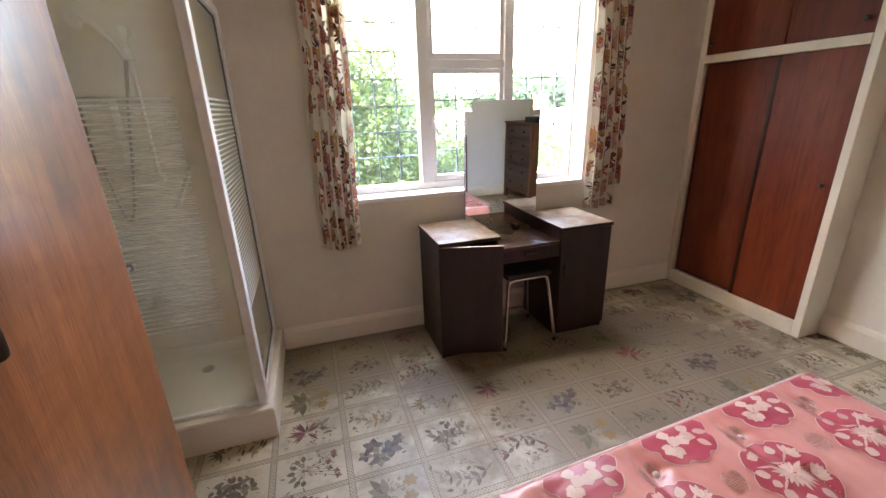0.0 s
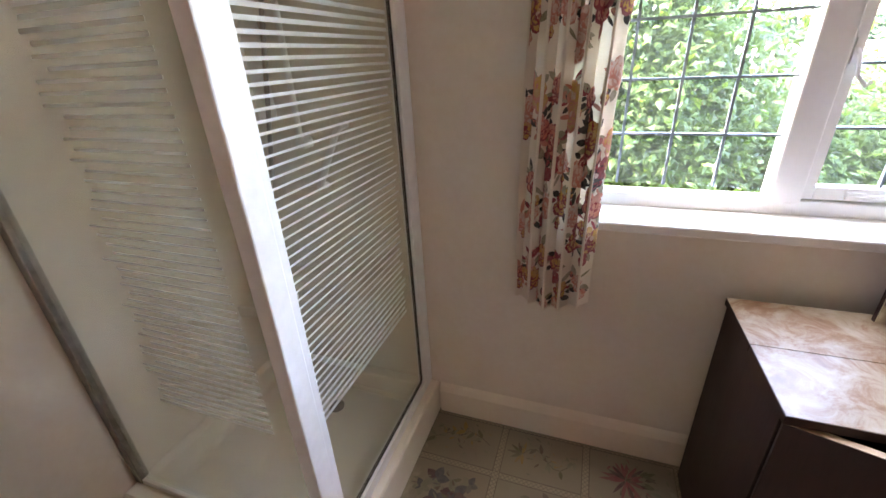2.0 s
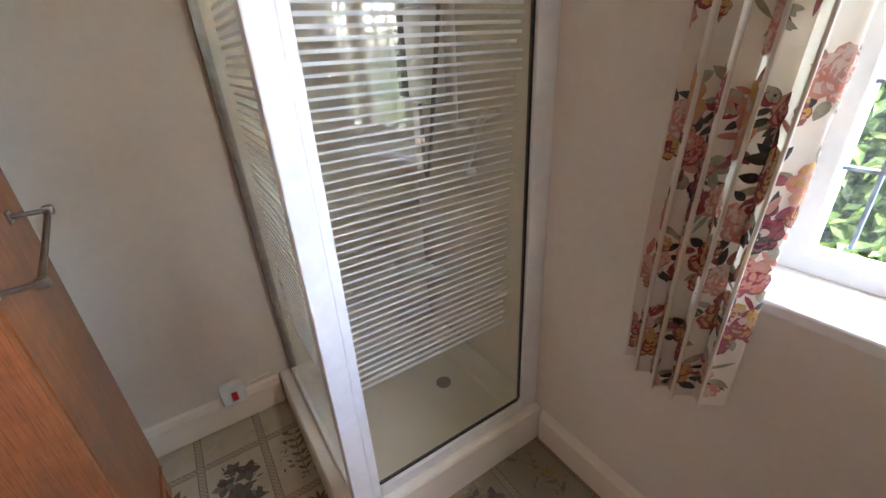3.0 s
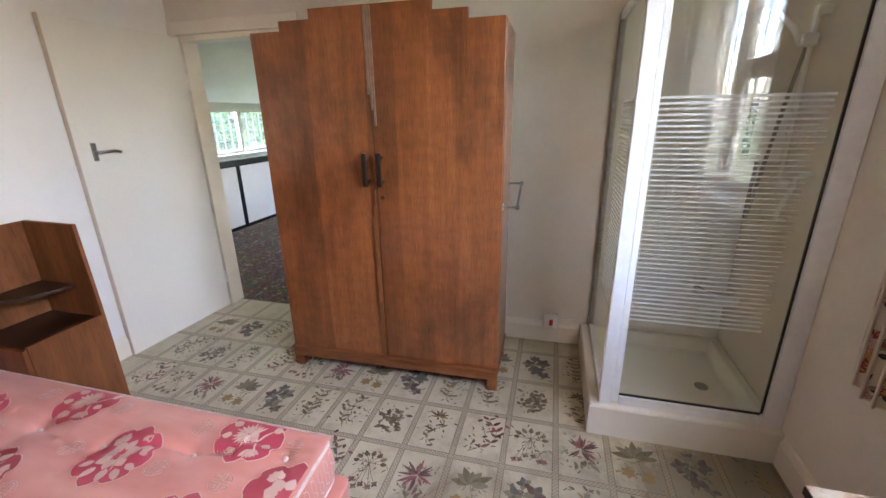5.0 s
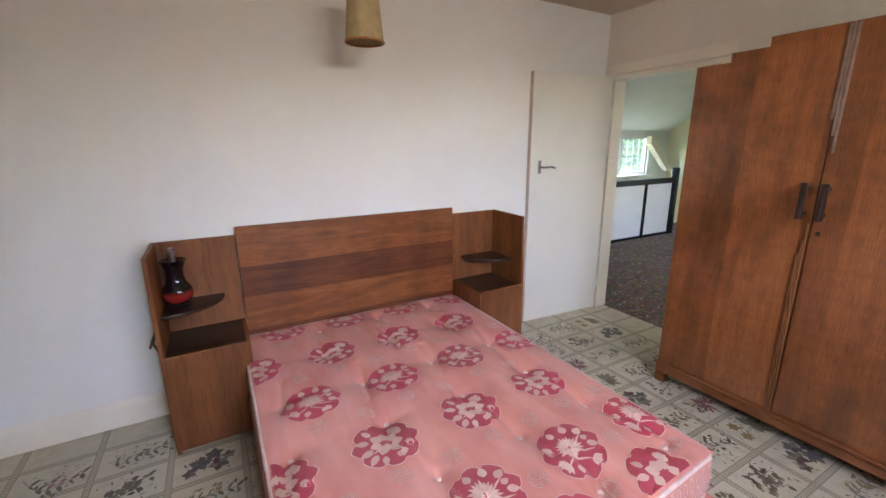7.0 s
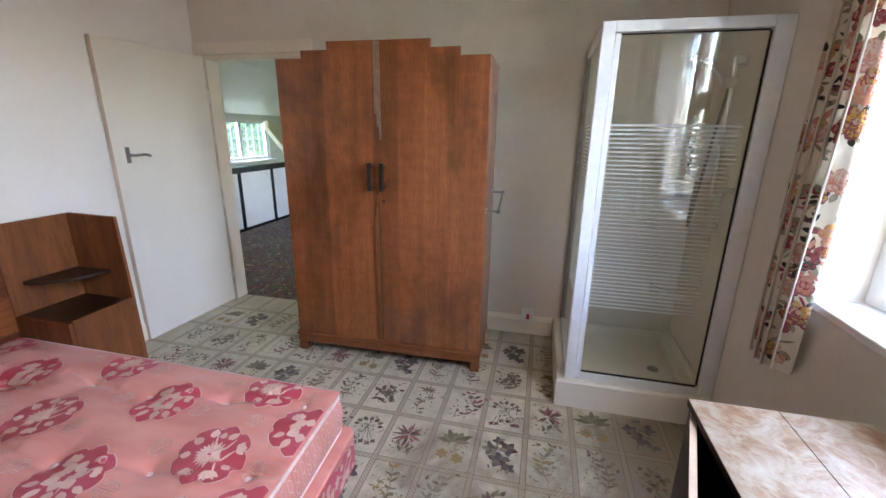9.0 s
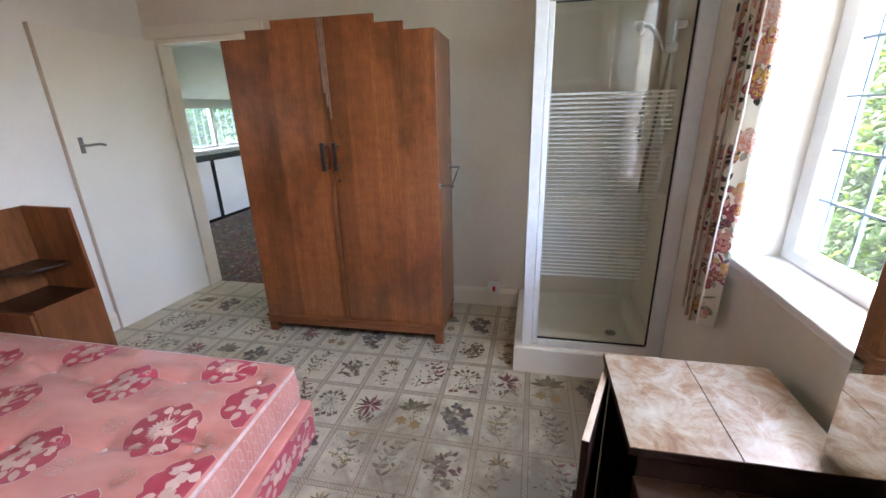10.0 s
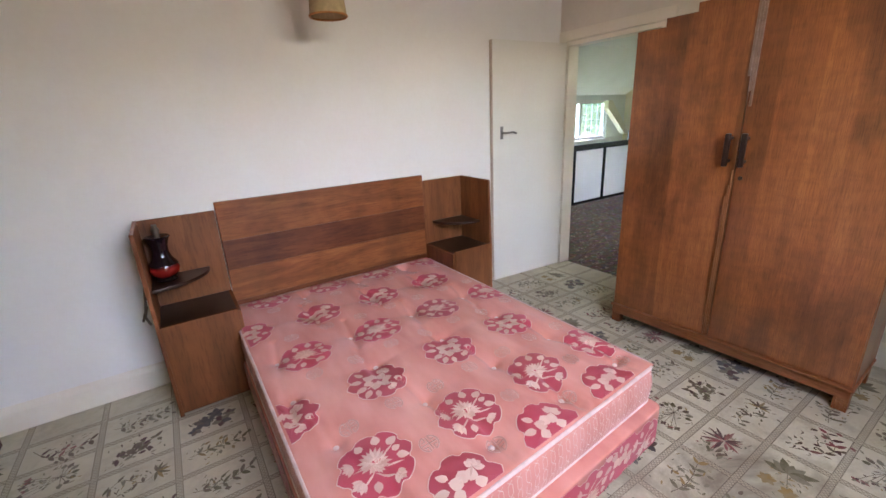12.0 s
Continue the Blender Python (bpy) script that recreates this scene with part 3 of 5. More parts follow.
# ---- bed ----
BX0, BX1, BY0, BY1 = 1.050, 2.45, -0.78, 1.065
m, t, b = shader("pink_satin", 0.25)
f = noise_of(t, coords(t, (4, 1.2, 1)), 2.0, 4.0)
t.links.new(ramp(t, f, [(0.3, (0.66, 0.235, 0.19)), (0.75, (0.80, 0.365, 0.30))]), b.inputs["Base Color"])
b.inputs["Sheen Weight"].default_value = 0.25
bump(t, b, noise_of(t, coords(t, (3, 40, 40)), 6.0, 3.0), 0.12, 0.002)
M_BED = m
M_PIPE = plain("pale_piping", (0.70, 0.50, 0.46), 0.5)


TUFTS = [(1.95 + 0.365 * i + 0.055 * j * (1 if j % 2 else 0.4), 0.625 - 0.325 * j) for i in range(-3, 3) for j in range(-2, 5)]
TUFTS = [p for p in TUFTS if BX0 + 0.06 < p[0] < BX1 - 0.06 and BY0 + 0.06 < p[1] < BY1 - 0.05]


def skew(x, y):
    """The foot of the bed runs a little out of square."""
    return y + 0.085 * (x - BX0) / (BX1 - BX0) * max(0.0, (y - BY0) / (BY1 - BY0))


def tuft(x, y):
    """Height of the quilted top over a point of it."""
    best = min(math.hypot(x - a, y - c) for a, c in TUFTS)
    dip = -0.014 * math.exp(-(best / 0.026) ** 2) - 0.018 * math.exp(-(best / 0.10) ** 2)
    e = min(x - BX0, BX1 - x, y - BY0, BY1 - y)
    edge = 0.02 * min(1.0, max(e, 0) / 0.10) ** 0.6
    near = min(TUFTS, key=lambda p: abs(y - p[1]))
    crease = -0.004 * math.exp(-((y - near[1]) / 0.022) ** 2) * (0.5 + 0.5 * noise.noise(Vector((x * 5, y * 2, 7))))
    side = min(abs(x - p[0] - 0.03 * math.sin(5 * y)) for p in TUFTS if abs(p[1] - near[1]) < 0.01)
    dip += crease - 0.015 * math.exp(-(side / 0.017) ** 2) * (0.7 + 0.8 * noise.noise(Vector((x * 3, y * 4, 2))))
    wave = 0.006 * noise.noise(Vector((x * 3.2, y * 3.2, 0.3))) + 0.0045 * noise.noise(Vector((x * 13, y * 4, 3)))
    return 0.388 + edge + dip * min(1, max(e, 0) / 0.05) + wave * min(1, max(e, 0) / 0.08)


def slab(x0, x1, y0, y1, r):
    """Rounded plan outline."""
    pts = []
    for cx, cy, a in ((x1 - r, y0 + r, -90), (x1 - r, y1 - r, 0), (x0 + r, y1 - r, 90), (x0 + r, y0 + r, 180)):
        for k in range(7):
            b = radians(a + 15 * k)
            pts.append((cx + r * math.cos(b), cy + r * math.sin(b)))
    return pts


def bed():
    b = thing("divan_base", (0, 0, 0), "pink floral satin divan base on the floor", "bed base")
    part("body", prism([(x, skew(x, y)) for x, y in slab(BX0 - 0.015, BX1 + 0.015, BY0, BY1 + 0.05, 0.03)], "z", 0.03, 0.205, 0.006), M_BED, b)
    for x in (BX0 + 0.1, BX1 - 0.1):
        for y in (BY0 + 0.1, BY1 - 0.12):
            part("glide", lathe([(0.02, 0), (0.022, 0.004), (0.022, 0.031)], (x, y, 0), 12), M_BLACK, b)
    m = thing("mattress", (0, 0, 0), "bare pink satin tufted mattress with rose medallions", "mattress")
    bm = bmesh.new()
    nx, ny = 150, 200
    grid = []
    for j in range(ny + 1):
        row = []
        for i in range(nx + 1):
            x, y = BX0 + (BX1 - BX0) * i / nx, BY0 + (BY1 - BY0) * j / ny
            row.append(bm.verts.new((x, skew(x, y), tuft(x, y))))
        grid.append(row)
    for j in range(ny):
        for i in range(nx):
            bm.faces.new((grid[j][i], grid[j][i + 1], grid[j + 1][i + 1], grid[j + 1][i]))
    part("top_panel", bm, M_BED, m, smooth=True)
    bm = bmesh.new()
    rows = []
    loop = [(x, skew(x, y)) for x, y in slab(BX0, BX1, BY0, BY1, 0.045)]
    cx, cy = (BX0 + BX1) / 2, (BY0 + BY1) / 2
    for z, o in ((0.21, -0.004), (0.225, 0.004), (0.30, 0.012), (0.37, 0.004), (0.383, 0.0)):
        rows.append([bm.verts.new((x + o * (1 if x > cx else -1), y + o * (1 if y > cy else -1), z)) for x, y in loop])
    n = len(loop)
    for a, c in zip(rows, rows[1:]):
        for k in range(n):
            bm.faces.new((a[k], a[(k + 1) % n], c[(k + 1) % n], c[k]))
    bm.faces.new(rows[0][::-1])
    part("side_border", bm, M_BED, m, smooth=True)
    for z in (0.383, 0.222):
        bm = bmesh.new()
        tube(bm, [(x, y, z) for x, y in loop + loop[:1]], 0.008, 8)
        part("piping", bm, M_PIPE, m, "pale corded piping", smooth=True)
    for x, y in TUFTS:
        part("tuft_button", lathe([(0.012, -0.002), (0.013, 0.002), (0.009, 0.007), (0.002, 0.009)], (x, skew(x, y), tuft(x, y)), 10), M_PIPE, m, smooth=True)


bed()


# ---- headboard with two bedside units ----
def headboard():
    h = thing("headboard", (0, 0, 0), "walnut veneered headboard with horizontal boards behind the bed", "headboard")
    y0, y1 = YS + 0.020, YS + 0.045
    z = [0.10, 0.42, 0.62, 0.80, 1.03]
    for a, c, veneer in zip(z, z[1:], (M_WALNUT_RED, M_WALNUT, M_WALNUT_RED, M_WALNUT)):
        part("board", boxes((1.045, 2.42, y0, y1, a + 0.0007, c - 0.0007), bevel=0.001), veneer, h)
    for name, x0, x1, s in (("bedside_unit", 2.424, 2.805, 1), ("bedside_unit", 0.68, 1.041, -1)):
        u = thing(name, (0, 0, 0), "walnut veneered bedside cabinet with quarter-round shelf beside the bed", "bedside cabinet", "bedside units")
        part("back_panel", boxes((x0, x1, y0, y1 - 0.006, 0.02, 0.985), bevel=0.002), M_WALNUT_UP, u)
        fx = x1 - 0.018 if s > 0 else x0
        gx = x0 if s > 0 else x1 - 0.018
        part("side_panel", prism([(y1, 0.0), (-0.425, 0.0), (-0.43, 0.55), (-0.445, 0.985), (y1, 0.99)], "x", fx, fx + 0.018, 0.002), M_WALNUT_UP, u)
        part("inner_side", boxes((gx, gx + 0.018, y1, -0.43, 0.0, 0.50)), M_WALNUT_UP, u)
        a, c = (x0 + 0.018, x1 - 0.018)
        part("front", boxes((a, c, -0.438, -0.42, 0.02, 0.515), bevel=0.002), M_WALNUT_UP, u)
        part("top", boxes((a, c, y1, -0.439, 0.485, 0.50)), M_WALNUT_DARK, u, "dark stained top")
        r = 0.24
        ex = c if s > 0 else a
        pts = [(ex, y1)] + [(ex - s * r * 1.15 * math.cos(k * math.pi / 24), y1 + r * math.sin(k * math.pi / 24)) for k in range(13)]
        part("shelf", prism(pts, "z", 0.655, 0.672, 0.002), M_WALNUT_DARK, u, "dark quarter-round shelf")


headboard()


def vase_lamp():
    v = thing("table_lamp", (2.715, -0.69, 0.6725), "dark red and black glazed lamp base without shade on the shelf", "table lamp")
    prof = [(1.18 * q, z) for q, z in ((0.040, 0), (0.043, 0.006), (0.036, 0.018), (0.054, 0.040), (0.060, 0.065), (0.055, 0.092), (0.037, 0.125), (0.031, 0.155), (0.033, 0.190), (0.044, 0.225), (0.050, 0.236), (0.047, 0.240), (0.012, 0.228))]
    part("body", lathe(prof), M_GLAZE, v, smooth=True)
    part("socket", lathe([(0.013, 0.228), (0.013, 0.255), (0.017, 0.258), (0.017, 0.28), (0.012, 0.285), (0.012, 0.30)], sides=16), M_STEEL, v, "metal bulb holder", smooth=True)


m, t, b = shader("red_black_glaze", 0.12)
z = node(t, "ShaderNodeSeparateXYZ")
t.links.new(coords(t), z.inputs[0])
zz = maths(t, "ADD", z.outputs[2], maths(t, "MULTIPLY", noise_of(t, coords(t), 18.0), 0.03))
t.links.new(ramp(t, maths(t, "MULTIPLY", zz, 4.0), [(0.16, (0.01, 0.006, 0.008)), (0.22, (0.24, 0.014, 0.010)), (0.34, (0.26, 0.018, 0.012)), (0.42, (0.010, 0.005, 0.008))]), b.inputs["Base Color"])
M_GLAZE = m
vase_lamp()


# ---- shower ----
def shower():
    s = thing("shower_enclosure", (XW, 1.987, 0), "corner shower cubicle with white frame and striped glass", "shower")
    L, Wd = 0.360 - XW, YN - 1.987
    h = 0.158
    bm = bmesh.new()                                       # one moulding: outer walls, rim, sloping sides, floor
    loops = []
    for x0, x1, y0, y1, z in ((0.001, L, 0, Wd - 0.001, 0.0), (0.001, L, 0, Wd - 0.001, h - 0.008), (0.007, L - 0.006, 0.006, Wd - 0.007, h), (0.045, L - 0.058, 0.070, Wd - 0.045, h),
                              (0.050, L - 0.064, 0.076, Wd - 0.050, h - 0.008), (0.060, L - 0.076, 0.088, Wd - 0.060, 0.086), (0.075, L - 0.092, 0.104, Wd - 0.075, 0.075)):
        loops.append([bm.verts.new(p) for p in ((x0, y0, z), (x1, y0, z), (x1, y1, z), (x0, y1, z))])
    for p, q in zip(loops, loops[1:]):
        for k in range(4):
            bm.faces.new((p[k], p[(k + 1) % 4], q[(k + 1) % 4], q[k]))
    bm.faces.new(loops[-1])
    bm.faces.new(loops[0][::-1])
    tray = part("tray", bm, M_TRAY, s, "cream raised shower tray")
    k = lathe([(0.032, 0.075), (0.032, 0.080), (0.024, 0.081), (0.004, 0.079)], (0.415, 0.59, 0), 20)
    part("drain", k, M_STEEL, tray, "round metal drain", smooth=True)
    fx, fy, top = L - 0.030, 0.055, 1.93
    post = boxes((fx - 0.035, fx + 0.004, fy - 0.012, fy + 0.044, h, top), bevel=0.004)
    part("door_stile", boxes((fx - 0.026, fx - 0.004, fy + 0.045, fy + 0.072, h + 0.012, top - 0.047), bevel=0.004), M_SHFRAME, s, "white door stile")
    part("corner_post", post, M_SHFRAME, s, "white corner post")
    part("wall_post", boxes((fx - 0.03, fx, Wd - 0.075, Wd - 0.001, h, top), bevel=0.003), M_SHFRAME, s)
    part("wall_post", boxes((0.001, 0.035, fy - 0.01, fy + 0.02, h, top), bevel=0.003), M_STEEL, s, "grey metal wall channel")
    part("top_rail", boxes((fx - 0.032, fx + 0.002, fy + 0.0445, Wd - 0.076, top - 0.045, top), bevel=0.003), M_SHFRAME, s)
    part("top_rail", boxes((0.035, fx - 0.035, fy - 0.008, fy + 0.022, top - 0.035, top), bevel=0.003), M_SHFRAME, s)
    part("bottom_rail", boxes((fx - 0.03, fx, fy + 0.073, Wd - 0.075, h, h + 0.045), bevel=0.003), M_SHFRAME, s)
    part("bottom_rail", boxes((0.035, fx - 0.035, fy - 0.008, fy + 0.022, h, h + 0.02), bevel=0.003), M_SHFRAME, s)
    # seals round the door glass
    g = (fy + 0.072, Wd - 0.085, h + 0.055, top - 0.055)
    part("seal", boxes((fx - 0.018, fx - 0.010, g[1], g[1] + 0.008, g[2], g[3]), (fx - 0.018, fx - 0.010, g[0], g[1], g[2] - 0.008, g[2]), (fx - 0.018, fx - 0.010, g[0], g[1], g[3], g[3] + 0.006)), M_SEAL, s, "black rubber seal")
    door_glass = part("door_glass", boxes((fx - 0.017, fx - 0.011, g[0] - 0.01, g[1], g[2], g[3])), M_SHGLASS, s)
    side_glass = part("side_glass", boxes((0.035, fx - 0.035, fy + 0.004, fy + 0.010, h + 0.02, top - 0.035)), M_SIDEGLASS, s)
    door_glass.visible_shadow = side_glass.visible_shadow = False
    za, zb, n = 0.60, 1.50, 46
    rs = random.Random(3)
    for i in range(n):
        z = za + (zb - za) * i / (n - 1)
        k = 0.0042 + 0.0050 * abs(2 * i / (n - 1) - 1) ** 2.2
        fade = rs.uniform(0.0, 0.03)
        part("stripe", boxes((fx - 0.0105, fx - 0.0095, g[0], g[1] - 0.015 - fade - 0.0011 * (n - i), z - k / 2, z + k / 2)), M_STRIPE, door_glass)
        part("stripe", boxes((0.36 + 2 * fade - 0.0015 * (n - i), fx - 0.105, fy + 0.0025, fy + 0.0035, z - k / 2, z + k / 2)), M_STRIPE, side_glass)
    return s


shower()


# ---- landing floor ----
structure("floor_landing", boxes((-5.2, XW - 0.10, -2.9, 1.2, -0.12, -0.004)), plain("landing_carpet", (0.05, 0.032, 0.028), 0.95, vary=0.6, scale=18), "dark brown patterned landing carpet", "carpet")


# ---- printed patterns laid on cloth and vinyl ----
class Print:
    """Collects small flat shapes and lays them on a surface through a mapping (u, v, lift) -> point."""

    def __init__(self, place, step=0.05, pile=0.00001):
        self.step, self.pile, self.count = step, pile, 0
        self.place, self.verts, self.faces, self.slots = place, [], [], []

    def shape(self, ring, slot, lift=0.0):
        self.count += 1
        lift += (self.count % 67) * self.pile                # no two shapes in one plane
        n, base = len(ring), len(self.verts)
        cu, cv = sum(p[0] for p in ring) / n, sum(p[1] for p in ring) / n
        reach = max(math.hypot(p[0] - cu, p[1] - cv) for p in ring)
        levels = max(1, math.ceil(reach / self.step))
        self.verts.append(self.place(cu, cv, lift))
        for q in range(1, levels + 1):
            self.verts += [self.place(cu + (p[0] - cu) * q / levels, cv + (p[1] - cv) * q / levels, lift) for p in ring]
        for k in range(n):
            j = (k + 1) % n
            self.faces.append((base, base + 1 + k, base + 1 + j))
            for q in range(levels - 1):
                a = base + 1 + q * n
                self.faces.append((a + k, a + n + k, a + n + j, a + j))
            self.slots += [slot] * levels

    def leaf(self, u, v, angle, length, width, slot, lift=0.0, n=5):
        c, s = math.cos(angle), math.sin(angle)
        side = [(length * k / n, 0.5 * width * math.sin(math.pi * (k / n) ** 0.8) ** 0.8) for k in range(n + 1)]
        ring = [(a, b) for a, b in side] + [(a, -b) for a, b in side[-2:0:-1]]
        self.shape([(u + a * c - b * s, v + a * s + b * c) for a, b in ring], slot, lift)

    def blob(self, u, v, r, slot, lift=0.0, n=9, wob=0.18, squash=1.0):
        ring = []
        for k in range(n):
            q = r * (1 + random.uniform(-wob, wob))
            ring.append((u + q * math.cos(2 * math.pi * k / n), v + squash * q * math.sin(2 * math.pi * k / n)))
        self.shape(ring, slot, lift)

    def line(self, pts, width, slot, lift=0.0):
        for (a, b), (c, d) in zip(pts, pts[1:]):
            l = math.hypot(c - a, d - b) or 1e-6
            nu, nv = -(d - b) / l * width / 2, (c - a) / l * width / 2
            base = len(self.verts)
            self.verts += [self.place(a + nu, b + nv, lift), self.place(a - nu, b - nv, lift), self.place(c - nu, d - nv, lift), self.place(c + nu, d + nv, lift)]
            self.faces.append((base, base + 1, base + 2, base + 3))
            self.slots.append(slot)

    def lay(self, name, materials, parent, label):
        me = bpy.data.meshes.new(name)
        me.from_pydata([tuple(v) for v in self.verts], [], self.faces)
        for m in materials:
            me.materials.append(m)
        me.polygons.foreach_set("material_index", self.slots)
        me.polygons.foreach_set("use_smooth", [True] * len(self.faces))
        me.update()
        ob = new(name, me)
        ob.parent = parent
        tagged(ob, label, kind="stuff")
        return ob


def ink(name, colour, ground, fade=0.5, rough=0.5, scale=40.0):
    """Ink that is rubbed through to the ground in patches, each shape a little different."""
    m, t, b = shader(name, rough)
    g = t.nodes.new("ShaderNodeNewGeometry")
    f = noise_of(t, coords(t), scale, 5.0, 0.65)
    f = maths(t, "ADD", f, maths(t, "MULTIPLY", maths(t, "SUBTRACT", g.outputs["Random Per Island"], 0.5), 0.35))
    fac = ramp(t, f, [(0.30, (0, 0, 0)), (0.75, (fade, fade, fade))])
    shade = mixed(t, maths(t, "MULTIPLY", g.outputs["Random Per Island"], 0.5), colour, tuple(c * 0.55 for c in colour))
    t.links.new(mixed(t, fac, shade, ground), b.inputs["Base Color"])
    return m


# ---- vinyl floor print ----
FLOOR_AT, FLOOR_STEP = (0.035, 1.167), (0.3105, 0.2262)
GROUND = (0.34, 0.30, 0.22)


def vinyl():
    m, t, b = shader("printed_vinyl", 0.42)
    at = coords(t)
    sep = t.nodes.new("ShaderNodeSeparateXYZ")
    t.links.new(at, sep.inputs[0])
    bands, lines = [], []
    for axis in (0, 1):
        s = maths(t, "DIVIDE", maths(t, "SUBTRACT", sep.outputs[axis], FLOOR_AT[axis]), FLOOR_STEP[axis])
        d = maths(t, "MULTIPLY", maths(t, "ABSOLUTE", maths(t, "SUBTRACT", maths(t, "FRACT", maths(t, "ADD", s, 0.5)), 0.5)), FLOOR_STEP[axis])
        bands.append(maths(t, "LESS_THAN", d, 0.0125))
        lines.append(maths(t, "LESS_THAN", maths(t, "ABSOLUTE", maths(t, "SUBTRACT", d, 0.0125)), 0.0017))
    band = maths(t, "MAXIMUM", *bands)
    line = maths(t, "MULTIPLY", maths(t, "MAXIMUM", *lines), maths(t, "SUBTRACT", 1.0, maths(t, "MINIMUM", *bands)))
    # plaited cord inside the bands
    w = []
    for turn in (45, -45):
        wave = node(t, "ShaderNodeTexWave", Scale=1.0)
        wave.inputs["Scale"].default_value = 26.0
        t.links.new(coords(t, (1, 1, 1), (0, 0, turn)), wave.inputs["Vector"])
        w.append(wave.outputs["Fac"])
    cord = maths(t, "LESS_THAN", maths(t, "MINIMUM", *w), 0.12)
    dirt = noise_of(t, at, 1.7, 6.0, 0.65, 0.3)
    grime = noise_of(t, at, 9.0, 5.0, 0.7)
    base = mixed(t, ramp(t, dirt, [(0.42, (0, 0, 0)), (0.76, (0.6, 0.6, 0.6))]), (0.60, 0.545, 0.405), (0.31, 0.27, 0.19))
    # trodden brown dirt and painted-in shade before the dressing table and the shower
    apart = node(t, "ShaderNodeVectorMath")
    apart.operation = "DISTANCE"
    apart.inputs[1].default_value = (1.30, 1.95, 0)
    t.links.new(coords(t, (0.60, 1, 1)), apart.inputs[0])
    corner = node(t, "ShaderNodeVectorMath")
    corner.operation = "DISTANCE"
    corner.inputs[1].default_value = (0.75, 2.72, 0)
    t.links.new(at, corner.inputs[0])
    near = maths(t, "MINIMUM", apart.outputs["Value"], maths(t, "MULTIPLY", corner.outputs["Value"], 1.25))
    trod_shade = maths(t, "ADD", near, maths(t, "MULTIPLY", maths(t, "SUBTRACT", noise_of(t, at, 2.6, 6.0, 0.7, 0.4), 0.5), 1.8))
    base = mixed(t, ramp(t, trod_shade, [(0.60, (0.72, 0.72, 0.72)), (1.75, (0, 0, 0))]), base, (0.14, 0.102, 0.068))
    base = mixed(t, ramp(t, grime, [(0.48, (0, 0, 0)), (0.80, (0.55, 0.55, 0.55))]), base, (0.22, 0.19, 0.14))
    base = mixed(t, maths(t, "MULTIPLY", band, 0.42), base, (0.42, 0.35, 0.25))
    base = mixed(t, maths(t, "MULTIPLY", maths(t, "MULTIPLY", band, cord), 0.6), base, (0.15, 0.11, 0.07))
    base = mixed(t, maths(t, "MULTIPLY", line, ramp(t, grime, [(0.3, (0.85, 0.85, 0.85)), (0.7, (0.40, 0.40, 0.40))])), base, (0.10, 0.07, 0.045))
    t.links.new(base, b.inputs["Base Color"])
    t.links.new(ramp(t, dirt, [(0.3, (0.36, 0.36, 0.36)), (0.8, (0.6, 0.6, 0.6))]), b.inputs["Roughness"])
    bump(t, b, noise_of(t, at, 160.0, 3.0), 0.08, 0.002)
    return m


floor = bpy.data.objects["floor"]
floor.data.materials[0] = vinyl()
INKS = [ink("ink_olive", (0.128, 0.112, 0.056), GROUND, 0.42), ink("ink_brown", (0.130, 0.085, 0.057), GROUND, 0.36), ink("ink_pink", (0.27, 0.072, 0.075), GROUND, 0.32),
        ink("ink_yellow", (0.30, 0.195, 0.06), GROUND, 0.36), ink("ink_slate", (0.088, 0.080, 0.088), GROUND, 0.36), ink("ink_sage", (0.205, 0.19, 0.125), GROUND, 0.42), ink("ink_plum", (0.098, 0.040, 0.042), GROUND, 0.32)]
OLIVE, BROWN, PINK, YELLOW, SLATE, SAGE, PLUM = range(7)


